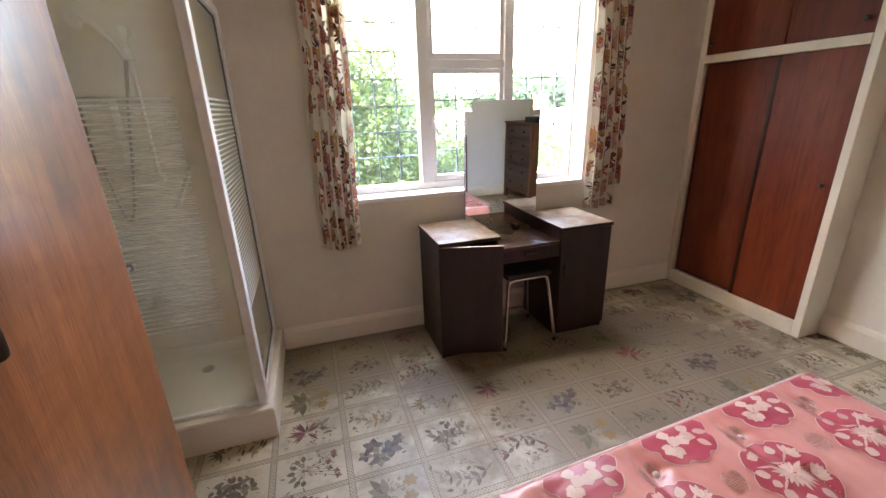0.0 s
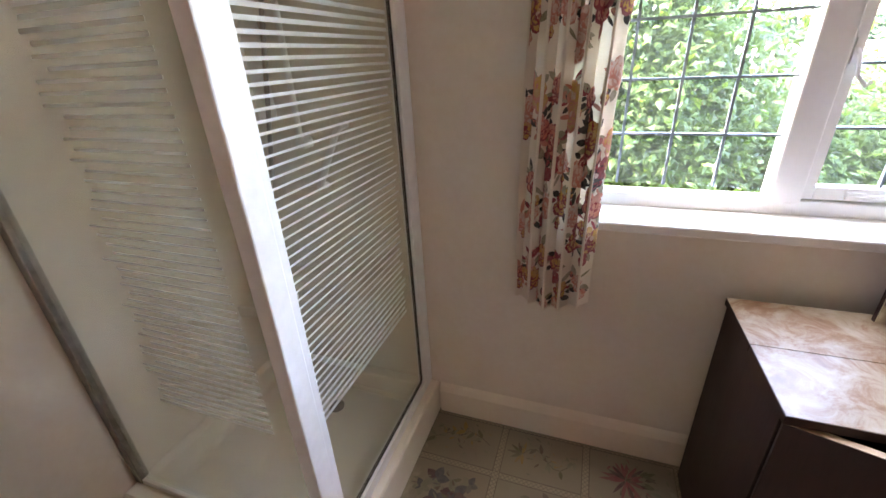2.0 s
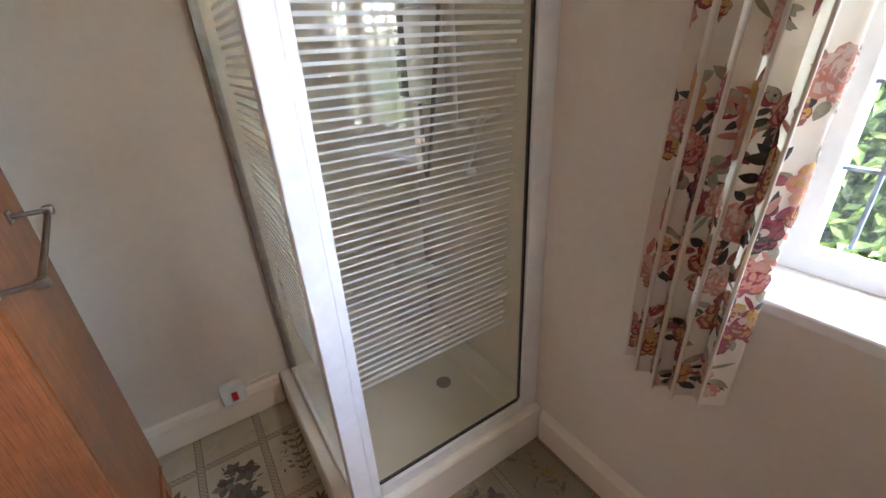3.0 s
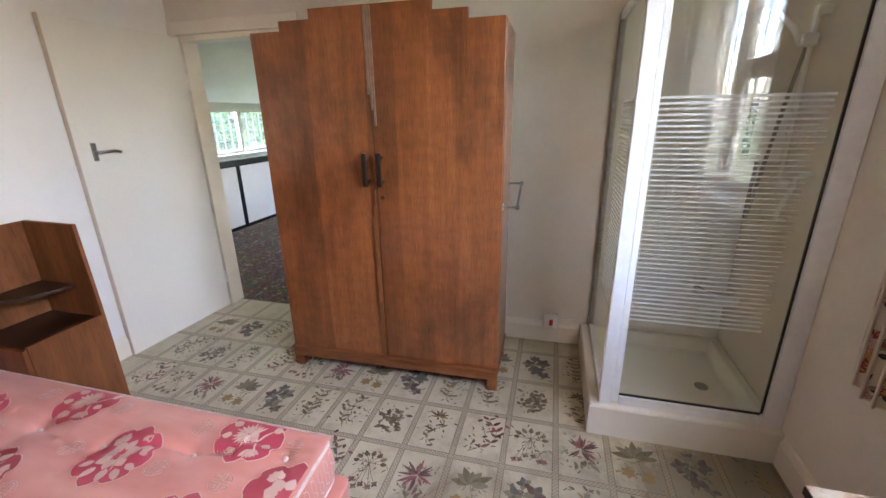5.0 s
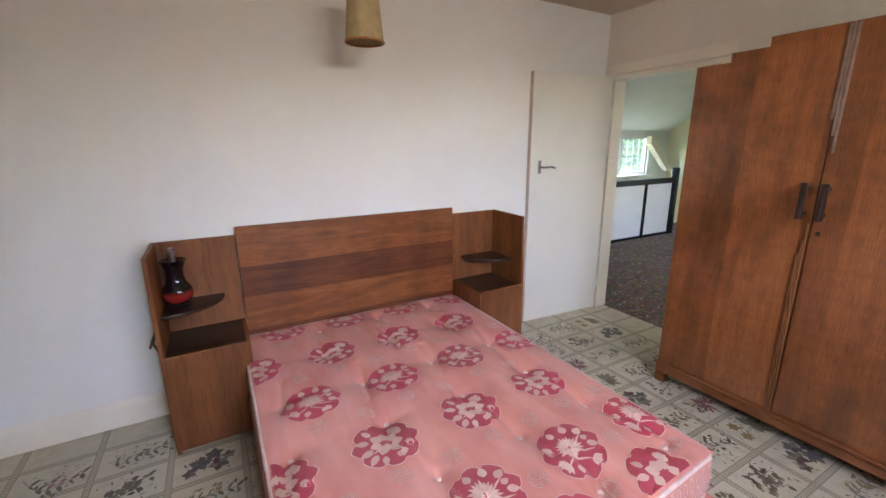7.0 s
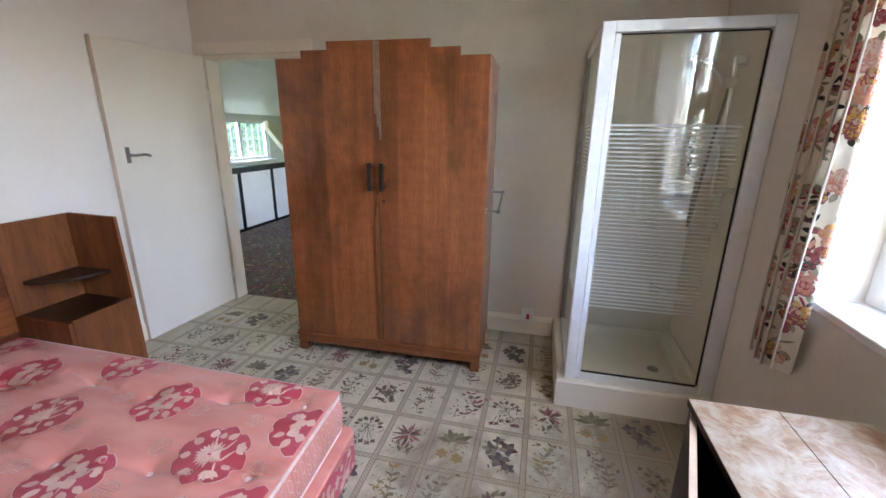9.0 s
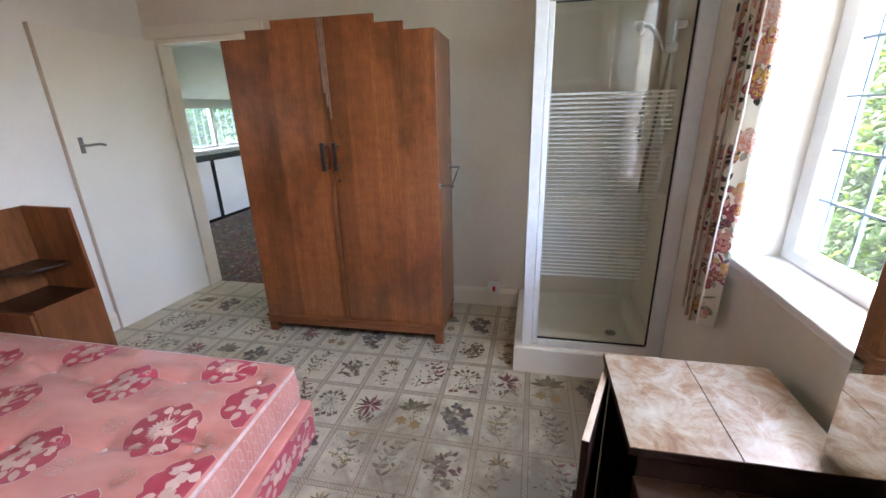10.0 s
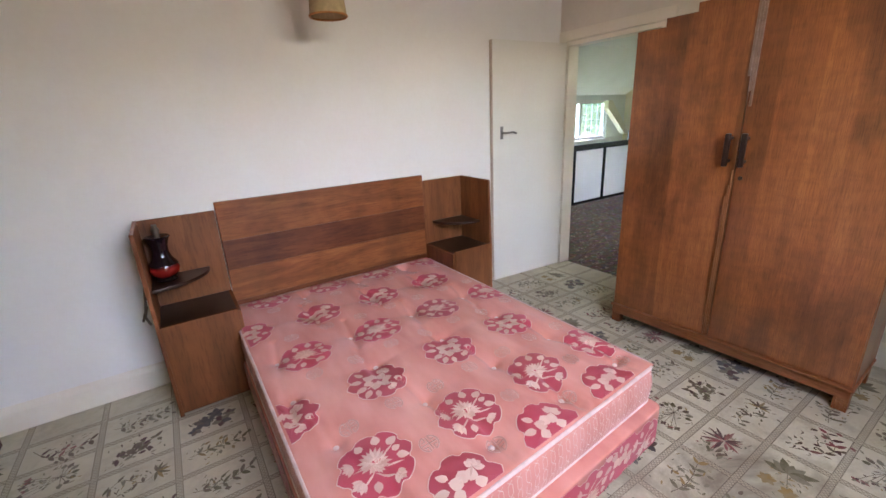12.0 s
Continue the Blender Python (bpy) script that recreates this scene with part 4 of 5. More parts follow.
def floor_print():
    rnd = random.Random(4)
    p = Print(lambda u, v, lift: (u, v, 0.0012 + lift), 1.0, 0.000016)
    kinds = [0, 1, 2, 6, 3, 5, 7, 4, 8]                    # nine sprays, stepping three squares from row to row
    for i in range(-2, 13):
        for j in range(-9, 8):
            x0 = FLOOR_AT[0] + i * FLOOR_STEP[0] + FLOOR_STEP[0] / 2
            y0 = FLOOR_AT[1] + j * FLOOR_STEP[1] + FLOOR_STEP[1] / 2
            if not (XW + 0.16 < x0 < XE - 0.1 and YS + 0.1 < y0 < YN - 0.08):
                continue
            kind = kinds[(3 * i + j + 3) % len(kinds)]
            k = lambda a, c: (x0 - a, y0 + c)              # the print's head points west

            def leaf(a, c, ang, l, w, s, lift=0.0):
                p.leaf(x0 - a, y0 + c, math.pi - ang, l, w, s, lift)

            for q in range(7):
                leaf(rnd.uniform(-0.120, 0.110), rnd.uniform(-0.080, 0.080), rnd.uniform(0, 6.28), rnd.uniform(0.012, 0.026), rnd.uniform(0.004, 0.009), SAGE, 0.0)
            own = {0: (PINK, BROWN, SAGE), 1: (OLIVE, YELLOW, SAGE), 2: (SLATE, BROWN, SAGE), 4: (PLUM, BROWN, SAGE), 5: (BROWN, PLUM, OLIVE)}.get(kind, (OLIVE, BROWN, SAGE, YELLOW))
            for q in range(26):                            # fine strokes between the larger shapes
                leaf(max(-0.12, min(0.11, rnd.gauss(0, 0.055))), max(-0.082, min(0.082, rnd.gauss(0, 0.040))), rnd.uniform(0, 6.28), rnd.uniform(0.012, 0.030), rnd.uniform(0.0035, 0.0085), rnd.choice(own), 0.00015)
            if kind in (3, 4, 6):                          # sprigs with paired leaves
                bend = rnd.uniform(-0.05, 0.05) if kind != 4 else 0.07
                pts = [k(-0.11 + 0.22 * q / 6, bend * math.sin(q * 0.6) + (0.10 * (q / 6 - 0.5) if kind == 4 else 0)) for q in range(7)]
                p.line(pts, 0.0028, BROWN, 0.0002)
                s = {3: (OLIVE, SAGE, BROWN), 4: (PLUM, PINK, BROWN), 6: (SAGE, OLIVE, YELLOW)}[kind]
                for q, (px, py) in enumerate(pts[1:]):
                    for side in (-1, 1):
                        ang = side * rnd.uniform(0.6, 1.3)
                        l = rnd.uniform(0.030, 0.052)
                        p.leaf(px, py, math.pi - ang, l, l * rnd.uniform(0.28, 0.45), rnd.choice(s), 0.0003)
                        if rnd.random() < 0.6:
                            ex, ey = px - l * 1.3 * math.cos(ang), py + l * 1.3 * math.sin(ang)
                            p.leaf(ex, ey, rnd.uniform(0, 6.28), 0.028, 0.015, rnd.choice(s), 0.0003)
            elif kind == 7:                                # narrow leaves over a curling stem
                for q in range(7):
                    leaf(0.075, 0.0, -1.7 + q * 0.57, rnd.uniform(0.045, 0.065), 0.013, rnd.choice((OLIVE, BROWN, YELLOW)), 0.0003)
                pts = [k(0.075 - 0.19 * q / 8, 0.035 * math.sin(q * 0.85)) for q in range(9)]
                p.line(pts, 0.0026, OLIVE, 0.0002)
                for q, (px, py) in enumerate(pts[2:]):
                    p.leaf(px, py, math.pi - (1 if q % 2 else -1) * rnd.uniform(0.7, 2.2), rnd.uniform(0.028, 0.05), 0.014, rnd.choice((SAGE, BROWN, OLIVE)), 0.0003)
            elif kind == 8:                                # round leaves above, hanging heads below
                for q in range(7):
                    a = -1.5 + q * 0.5
                    p.line([k(0.03, 0.0), k(0.03 + 0.045 * math.cos(a), 0.06 * math.sin(a))], 0.0022, BROWN, 0.0002)
                    leaf(0.03 + 0.035 * math.cos(a), 0.05 * math.sin(a), a, rnd.uniform(0.028, 0.04), 0.022, rnd.choice((BROWN, OLIVE, SAGE)), 0.0003)
                for q in range(6):
                    c = -0.07 + 0.028 * q + rnd.uniform(-0.008, 0.008)
                    a = -0.095 + rnd.uniform(-0.012, 0.03)
                    p.line([k(0.03, 0.0), k(-0.02, 0.45 * c), k(a, c)], 0.0022, BROWN, 0.0002)
                    for g in range(4):
                        leaf(a, c, g * 1.57 + 0.4, 0.017, 0.012, rnd.choice((BROWN, SAGE, PLUM, PINK)), 0.0003)
            elif kind == 0:                                # spiky pink bloom
                for q in range(26):
                    a = rnd.uniform(0, 6.28)
                    r0, l = rnd.uniform(0.0, 0.02), rnd.uniform(0.045, 0.085)
                    leaf(0.02 + r0 * math.cos(a), r0 * math.sin(a), a, l, 0.012, rnd.choice((PINK, PINK, PLUM)), 0.0004 + q * 0.00001)
                for q in range(9):
                    a = rnd.uniform(2.2, 4.1)
                    leaf(-0.02 - rnd.uniform(0, 0.05), rnd.uniform(-0.05, 0.05), a, rnd.uniform(0.03, 0.05), 0.014, rnd.choice((SAGE, BROWN, OLIVE)), 0.0002)
            elif kind == 1:                                # broad leaves over yellow flowers
                for q in range(7):
                    a = -1.5 + q * 0.5
                    leaf(0.03, 0.0, a, rnd.uniform(0.065, 0.105), 0.034, rnd.choice((OLIVE, SAGE, OLIVE)), 0.0002)
                p.line([k(0.03, 0), k(-0.04, 0.02), k(-0.07, 0.03)], 0.003, OLIVE, 0.0002)
                for a, c in ((-0.075, 0.035), (-0.06, -0.04)):
                    for q in range(6):
                        leaf(a, c, q * 1.05, 0.034, 0.022, YELLOW, 0.0004)
            elif kind == 2:                                # slate pansies
                for a, c, r in ((0.045, 0.035, 0.040), (0.025, -0.045, 0.036), (-0.035, 0.0, 0.042), (-0.075, 0.045, 0.028), (0.085, -0.01, 0.028)):
                    for q in range(5):
                        g = q * 1.257 + a * 40
                        leaf(a, c, g, r * 1.25, r * 0.85, rnd.choice((SLATE, SLATE, PLUM, SAGE)), 0.0003 + 0.0001 * q)
                for q in range(6):
                    leaf(rnd.uniform(-0.08, 0.05), rnd.uniform(-0.06, 0.06), rnd.uniform(0, 6.28), 0.04, 0.014, rnd.choice((OLIVE, BROWN)), 0.0002)
            else:                                          # dense brown cluster
                for q in range(40):
                    a, r = rnd.uniform(0, 6.28), rnd.uniform(0.0, 0.088)
                    leaf(r * 1.2 * math.cos(a), r * 0.85 * math.sin(a), rnd.uniform(0, 6.28), rnd.uniform(0.026, 0.046), 0.019, rnd.choice((BROWN, OLIVE, BROWN, SAGE, PLUM)), 0.0002 + 0.00001 * q)
    p.lay("flower_print", INKS, floor, "faded printed flower sprays")


floor_print()

# ---- mattress print ----
SATIN = (0.71, 0.28, 0.225)
M_MED = ink("rose_medallion", (0.56, 0.065, 0.105), SATIN, 0.12, 0.35, 12)
M_IVORY = ink("ivory_thread", (0.76, 0.54, 0.44), SATIN, 0.3, 0.45, 30)
M_FRET = ink("dull_rose_thread", (0.58, 0.235, 0.19), SATIN, 0.2, 0.45, 30)


def medallion(p, x, y, clip, rnd, kind=0):
    """Barbed quatrefoil; kind 0 holds a chrysanthemum spray, kind 1 a peony spray."""
    def keep(ring):
        return [(min(max(u, clip[0]), clip[1]), min(max(v, clip[2]), clip[3])) for u, v in ring]
    if not (clip[0] < x < clip[1] and clip[2] - 0.08 < y < clip[3] + 0.09):
        return
    ring, rim = [], []
    for k in range(64):
        a = 2 * math.pi * k / 64
        off = abs((a + math.pi / 4) % (math.pi / 2) - math.pi / 4)
        tip = 0.20 if abs(math.cos(a)) > 0.7 else 0.11
        bay = abs(off - 0.36)
        r = 0.121 * (0.87 + 0.14 * abs(math.sin(2 * a)) ** 0.7 + tip * max(0.0, 1 - off / 0.30) ** 1.6 - 0.12 * max(0.0, 1 - bay / 0.14))
        ring.append((x + r * math.cos(a), y + r * math.sin(a)))
        rim.append((x + 1.03 * r * math.cos(a), y + 1.03 * r * math.sin(a)))
    p.shape(keep(rim), 1, 0.0004)
    p.shape(keep(ring), 0, 0.0010)
    inside = lambda u, v: clip[0] + 0.004 < u < clip[1] - 0.004 and clip[2] + 0.004 < v < clip[3] - 0.004

    def leaf(u, v, a, l, w):
        u, v = x + u, y + v
        if inside(u, v) and inside(u + l * math.cos(a), v + l * math.sin(a)):
            p.leaf(u, v, a, 1.22 * l, 1.65 * w, 1, 0.0017)

    def fan(u, v, a, spread, n, l, w):
        for q in range(n):
            g = a + spread * ((q + 0.5) / n - 0.5)
            leaf(u, v, g, l * rnd.uniform(0.78, 1.1), w)

    def stem(u, v, a, l):
        leaf(u, v, a, l, 0.0045)
    if kind == 0:
        fan(0.006, -0.002, 4.5, 4.4, 15, 0.050, 0.0085)
        fan(0.006, 0.000, 1.57, 1.9, 7, 0.030, 0.0085)
        fan(0.062, 0.040, 0.4, 2.2, 6, 0.034, 0.011)
        fan(0.066, -0.030, 0.0, 2.0, 6, 0.032, 0.010)
        fan(-0.040, 0.066, 2.0, 2.0, 5, 0.028, 0.012)
        for u, v, a, l, w in ((-0.058, -0.040, 3.5, 0.036, 0.020), (-0.030, -0.060, 4.5, 0.034, 0.020), (-0.066, 0.012, 2.6, 0.036, 0.018), (0.022, -0.064, 5.0, 0.030, 0.018), (0.024, 0.060, 1.2, 0.030, 0.017), (-0.062, -0.010, 3.3, 0.026, 0.015)):
            leaf(u, v, a, l, w)
        for u, v, a, l in ((0.02, 0.03, 0.5, 0.05), (0.02, 0.03, 2.5, 0.06), (-0.03, -0.01, 3.6, 0.045), (-0.02, 0.03, 2.9, 0.05)):
            stem(u, v, a, l)
    else:
        for u, v, a, l, w in ((0.0, -0.012, 4.71, 0.036, 0.034), (-0.012, -0.010, 3.9, 0.040, 0.026), (0.012, -0.010, 5.5, 0.040, 0.026), (-0.020, 0.004, 3.0, 0.036, 0.022), (0.020, 0.004, 0.1, 0.036, 0.022),
                              (-0.006, 0.012, 2.1, 0.044, 0.026), (0.008, 0.012, 1.0, 0.044, 0.026), (0.0, 0.004, 1.57, 0.030, 0.014)):
            leaf(u, v, a, l, w)
        for u, v, a, l, w in ((0.056, 0.020, 0.3, 0.044, 0.018), (0.050, 0.048, 0.8, 0.044, 0.017), (0.058, -0.020, 6.0, 0.042, 0.017), (0.028, 0.066, 1.3, 0.036, 0.015), (-0.062, 0.030, 2.6, 0.030, 0.018), (0.040, -0.052, 5.4, 0.036, 0.016)):
            leaf(u, v, a, l, w)
        fan(-0.050, -0.046, 3.9, 3.2, 5, 0.030, 0.018)
        fan(-0.030, 0.066, 2.0, 2.4, 4, 0.026, 0.015)
        for u, v, a, l in ((0.02, 0.02, 0.4, 0.04), (-0.02, -0.02, 3.9, 0.04), (-0.02, 0.03, 2.2, 0.05)):
            stem(u, v, a, l)


def roundel(p, x, y):
    """Round fret mark of two facing halves, rose strokes edged in ivory."""
    r = 0.033
    arc = lambda a0, a1, q: [(x + q * math.cos(radians(a0 + (a1 - a0) * k / 9)), y + q * math.sin(radians(a0 + (a1 - a0) * k / 9))) for k in range(10)]
    strokes = []
    for s, a0 in ((1, -72), (-1, 108)):
        strokes.append(arc(a0, a0 + 144, r))
        strokes.append([(x + s * 0.010, y + 0.031), (x + s * 0.010, y + 0.012), (x + s * 0.024, y + 0.012)])
        strokes.append([(x + s * 0.010, y - 0.031), (x + s * 0.010, y - 0.012), (x + s * 0.024, y - 0.012)])
        strokes.append([(x, y), (x + s * 0.030, y)])
    strokes.append([(x, y - 0.028), (x, y + 0.028)])
    for q in strokes:
        p.line(q, 0.0062, 1, 0.0006)
    for q in strokes:
        p.line(q, 0.0034, 2, 0.0012)


def mattress_print():
    rnd = random.Random(7)
    clip = (BX0 + 0.012, BX1 - 0.012, BY0 + 0.012, BY1 - 0.012)
    p = Print(lambda u, v, lift: (u, skew(u, v), tuft(u, v) + 0.0016 + lift), 0.010)
    for k in range(6):
        y = -0.70 + 0.373 * k - (0.135 if k == 5 else 0.0)
        for i in range(-1, 5):
            x = 1.12 + 0.374 * i + (0.187 if k % 2 else 0.0)
            medallion(p, x, y, clip, rnd, k % 2)
            for d in (-0.20, 0.165):
                if clip[0] + 0.04 < x < clip[1] - 0.04 and clip[2] + 0.04 < y + d < clip[3] - 0.04:
                    roundel(p, x + 0.01, y + d)
    p.lay("medallion_weave", [M_MED, M_IVORY, M_FRET], bpy.data.objects["mattress"], "woven rose medallions with ivory flowers")
    # divan base front and sides
    rnd = random.Random(8)
    base = bpy.data.objects["divan_base"]
    for name, place, lo, hi in (("front", lambda u, v, l: (u, skew(u, BY1 + 0.05) + 0.0015 + l, v), BX0 + 0.02, BX1 - 0.02), ("side", lambda u, v, l: (BX0 - 0.0165 - l, u, v), BY0 + 0.05, BY1 + 0.01), ("side", lambda u, v, l: (BX1 + 0.0165 + l, u, v), BY0 + 0.05, BY1 + 0.01)):
        q = Print(place)
        for n, c in enumerate(np.arange(lo + 0.10, hi - 0.06, 0.19)):
            medallion(q, float(c), 0.15 if n % 2 else 0.07, (lo, hi, 0.037, 0.198), rnd, n % 2)
        q.lay("medallion_weave", [M_MED, M_IVORY], base, "woven rose medallions")
    # trellis stitching on the mattress border
    for place, lo, hi in ((lambda u, v, l: (u, skew(u, BY1) + 0.0155 - 1.2 * abs(v - 0.30) ** 1.8 + l, v), BX0 + 0.03, BX1 - 0.03), (lambda u, v, l: (BX0 - 0.0145 + 1.2 * abs(v - 0.30) ** 1.8 - l, u, v), BY0 + 0.03, BY1 - 0.03),
                          (lambda u, v, l: (BX1 + 0.0145 - 1.2 * abs(v - 0.30) ** 1.8 + l, u, v), BY0 + 0.03, BY1 - 0.03)):
        q = Print(place)
        u = lo
        while u < hi - 0.04:
            for s in (0, 1):
                zig = [(u + 0.020 * s, 0.232), (u + 0.020 * s, 0.262), (u + 0.020 * (1 - s), 0.278), (u + 0.020 * (1 - s), 0.308), (u + 0.020 * s, 0.324), (u + 0.020 * s, 0.354), (u + 0.020 * (1 - s), 0.368)]
                q.line(zig, 0.0017, 1, 0.0)
            u += 0.040
        q.lay("trellis_weave", [M_MED, M_IVORY], bpy.data.objects["mattress"], "pale woven trellis")


mattress_print()


# ---- curtains ----
CLOTH = (0.83, 0.77, 0.68)
m, t, b = shader("cream_curtain_cotton", 0.85)
t.links.new(mixed(t, ramp(t, noise_of(t, coords(t), 6.0, 4.0), [(0.4, (0, 0, 0)), (0.8, (0.5, 0.5, 0.5))]), CLOTH, (0.70, 0.61, 0.48)), b.inputs["Base Color"])
bump(t, b, noise_of(t, coords(t, (900, 900, 900)), 1.0, 2.0), 0.15, 0.001)
back = node(t, "ShaderNodeBsdfTranslucent", Color=(0.62, 0.52, 0.36, 1))
both = node(t, "ShaderNodeMixShader", Fac=0.30)
t.links.new(b.outputs[0], both.inputs[1])
t.links.new(back.outputs[0], both.inputs[2])
t.links.new(both.outputs[0], t.nodes["Material Output"].inputs[0])
M_CURTAIN = m
DYES = [ink("dye_" + n, c, CLOTH, f, 0.85, 60) for n, c, f in (("rose", (0.56, 0.20, 0.13), 0.2), ("claret", (0.27, 0.025, 0.035), 0.12), ("ochre", (0.55, 0.31, 0.06), 0.2),
                                                               ("dark_leaf", (0.022, 0.022, 0.018), 0.08), ("sage", (0.25, 0.22, 0.12), 0.3), ("blush", (0.60, 0.40, 0.31), 0.4))]


def curtain(x0, x1, y, z0, z1, folds, seed, slant, label):
    """A gathered curtain; u runs 0 to 1 across it, the cloth is about twice as wide as the gap."""
    c = thing("curtain", (0, 0, 0), label, "curtain", "curtains at the window")
    rnd = random.Random(seed)
    ph = [rnd.uniform(0, 6.28) for _ in range(4)]

    def place(u, z, lift=0.0):
        f = (z - z0) / (z1 - z0)
        amp = 0.021 + 0.005 * math.sin(3 * f + ph[0])
        a = 2 * math.pi * folds * u + 0.5 * math.sin(2.2 * u * math.pi + ph[1] + 1.1 * f)
        w = math.sin(a)
        yy = y + amp * (abs(w) ** 0.9 * (1 if w > 0 else -1)) + 0.006 * math.sin(5 * u + 4 * f + ph[2])
        xx = x0 + (x1 - x0) * u + 0.010 * math.sin(2 * a) + slant * (1 - f) * (1 if u < 2 else 0) + 0.006 * math.sin(6 * f + ph[3])
        return Vector((xx, yy, z + 0.012 * math.sin(7 * u + ph[0]) * (1 - f)))

    def front(u, z, lift=0.0):
        p, q, r = place(u, z), place(u + 0.002, z), place(u, z + 0.004)
        n = (q - p).cross(r - p).normalized()
        return p + n * (0.0022 + lift)

    bm = bmesh.new()
    nu, nz = 110, 60
    grid = [[bm.verts.new(place(i / nu, z0 + (z1 - z0) * j / nz)) for i in range(nu + 1)] for j in range(nz + 1)]
    for j in range(nz):
        for i in range(nu):
            bm.faces.new((grid[j][i], grid[j][i + 1], grid[j + 1][i + 1], grid[j + 1][i]))
    cloth = part("cloth", bm, M_CURTAIN, c, smooth=True)
    us = [k / 600 for k in range(601)]
    pts = [place(u, (z0 + z1) / 2) for u in us]
    run = [0.0]                                             # length along the flat cloth
    for a, c2 in zip(pts, pts[1:]):
        run.append(run[-1] + (c2 - a).length)
    wide = run[-1]

    p = Print(lambda s, z, lift: front(min(max(float(np.interp(s, run, us)), 0.004), 0.994), min(max(z, z0 + 0.006), z1 - 0.006), lift), 0.012)

    def bloom(s, z, r, a, d):
        for ring, (n, rr, size) in enumerate(((8, 0.66, 0.40), (6, 0.40, 0.34), (4, 0.18, 0.26))):
            for q in range(n):
                g = 2 * math.pi * q / n + rnd.uniform(-0.25, 0.25) + ring
                at = (s + rr * r * math.cos(g), z + rr * r * math.sin(g))
                up = 0.0003 + 0.0005 * ring + 0.00006 * q
                p.blob(*at, r * size, d, up, 8, 0.12)
                p.blob(at[0] + 0.05 * r, at[1] + 0.08 * r, r * size * 0.80, a if ring < 2 or rnd.random() < 0.5 else 5, up + 0.00003, 8, 0.12)
        p.blob(s, z, r * 0.14, d, 0.0021, 6)

    z = z0 + 0.05
    row = 0
    while z < z1 - 0.03:
        s = rnd.uniform(0.0, 0.05) + (0.07 if row % 2 else 0.0)
        while s < wide:
            r = rnd.uniform(0.030, 0.048)
            a, d = rnd.choice(((0, 1), (5, 0), (1, 3), (2, 1), (2, 0), (0, 1), (5, 0), (2, 1)))
            zr, z = z, z + rnd.uniform(-0.05, 0.05)
            for q in range(11):
                g = rnd.uniform(0, 6.28)
                p.leaf(s + 0.9 * r * math.cos(g), z + 0.9 * r * math.sin(g), g + rnd.uniform(-0.6, 0.6), rnd.uniform(0.022, 0.050), rnd.uniform(0.008, 0.022), rnd.choice((3, 3, 4, 4, 1, 0)), 0.0001)
            bloom(s, z, r, a, d)
            if rnd.random() < 0.7:
                bloom(s + r * rnd.uniform(-1.2, 1.2), z - r * 1.35, r * 0.62, *rnd.choice(((2, 1), (1, 1), (0, 5))))
            z = zr
            s += rnd.uniform(0.088, 0.125)
        z += rnd.uniform(0.112, 0.142)
        row += 1
    p.lay("rose_print", DYES, cloth, "rose print in pink, ochre and claret")


curtain(0.705, 0.930, 2.70, 0.648, 2.32, 4.4, 3, -0.02, "cream cotton curtain printed with large roses, drawn back")
curtain(2.47, 2.745, 2.70, 0.72, 2.32, 4.6, 9, 0.03, "cream cotton curtain printed with large roses, lit by the window")
bm = bmesh.new()
tube(bm, [(0.60, 2.715, 2.33), (2.85, 2.715, 2.33)], 0.011)
tagged(part("curtain_rail", bm, M_WHITE, None, smooth=True), "white metal curtain rail over the window", "curtain rail")
for x in (0.66, 1.70, 2.79):
    part("bracket", boxes((x - 0.012, x + 0.012, 2.715, YN - 0.0005, 2.318, 2.342)), M_WHITE, bpy.data.objects["curtain_rail"])

# casement stay and catch
win = bpy.data.objects["window_1"]
bm = bmesh.new()
tube(bm, [(FX[2] + 0.016, WY + 0.010, 1.36), (FX[2] + 0.016, WY - 0.010, 1.345), (FX[2] + 0.022, WY - 0.016, 1.30), (FX[2] + 0.045, WY - 0.016, 1.275), (FX[2] + 0.055, WY - 0.016, 1.285)], 0.005)
box(bm, FX[2] + 0.008, FX[2] + 0.024, WY + 0.006, WY + 0.013, 1.325, 1.385)
part("catch", bm, M_WHITE, win, "white painted curled window catch", smooth=True)
bm = bmesh.new()
tube(bm, [(FX[2] + 0.10, WY + 0.004, fz + 0.028), (FX[3] - 0.04, WY + 0.0, fz + 0.034)], 0.005)
box(bm, FX[2] + 0.10, FX[2] + 0.14, WY + 0.002, WY + 0.012, fz + 0.018, fz + 0.038)
part("stay", bm, M_WHITE, win, "white painted casement stay", smooth=True)


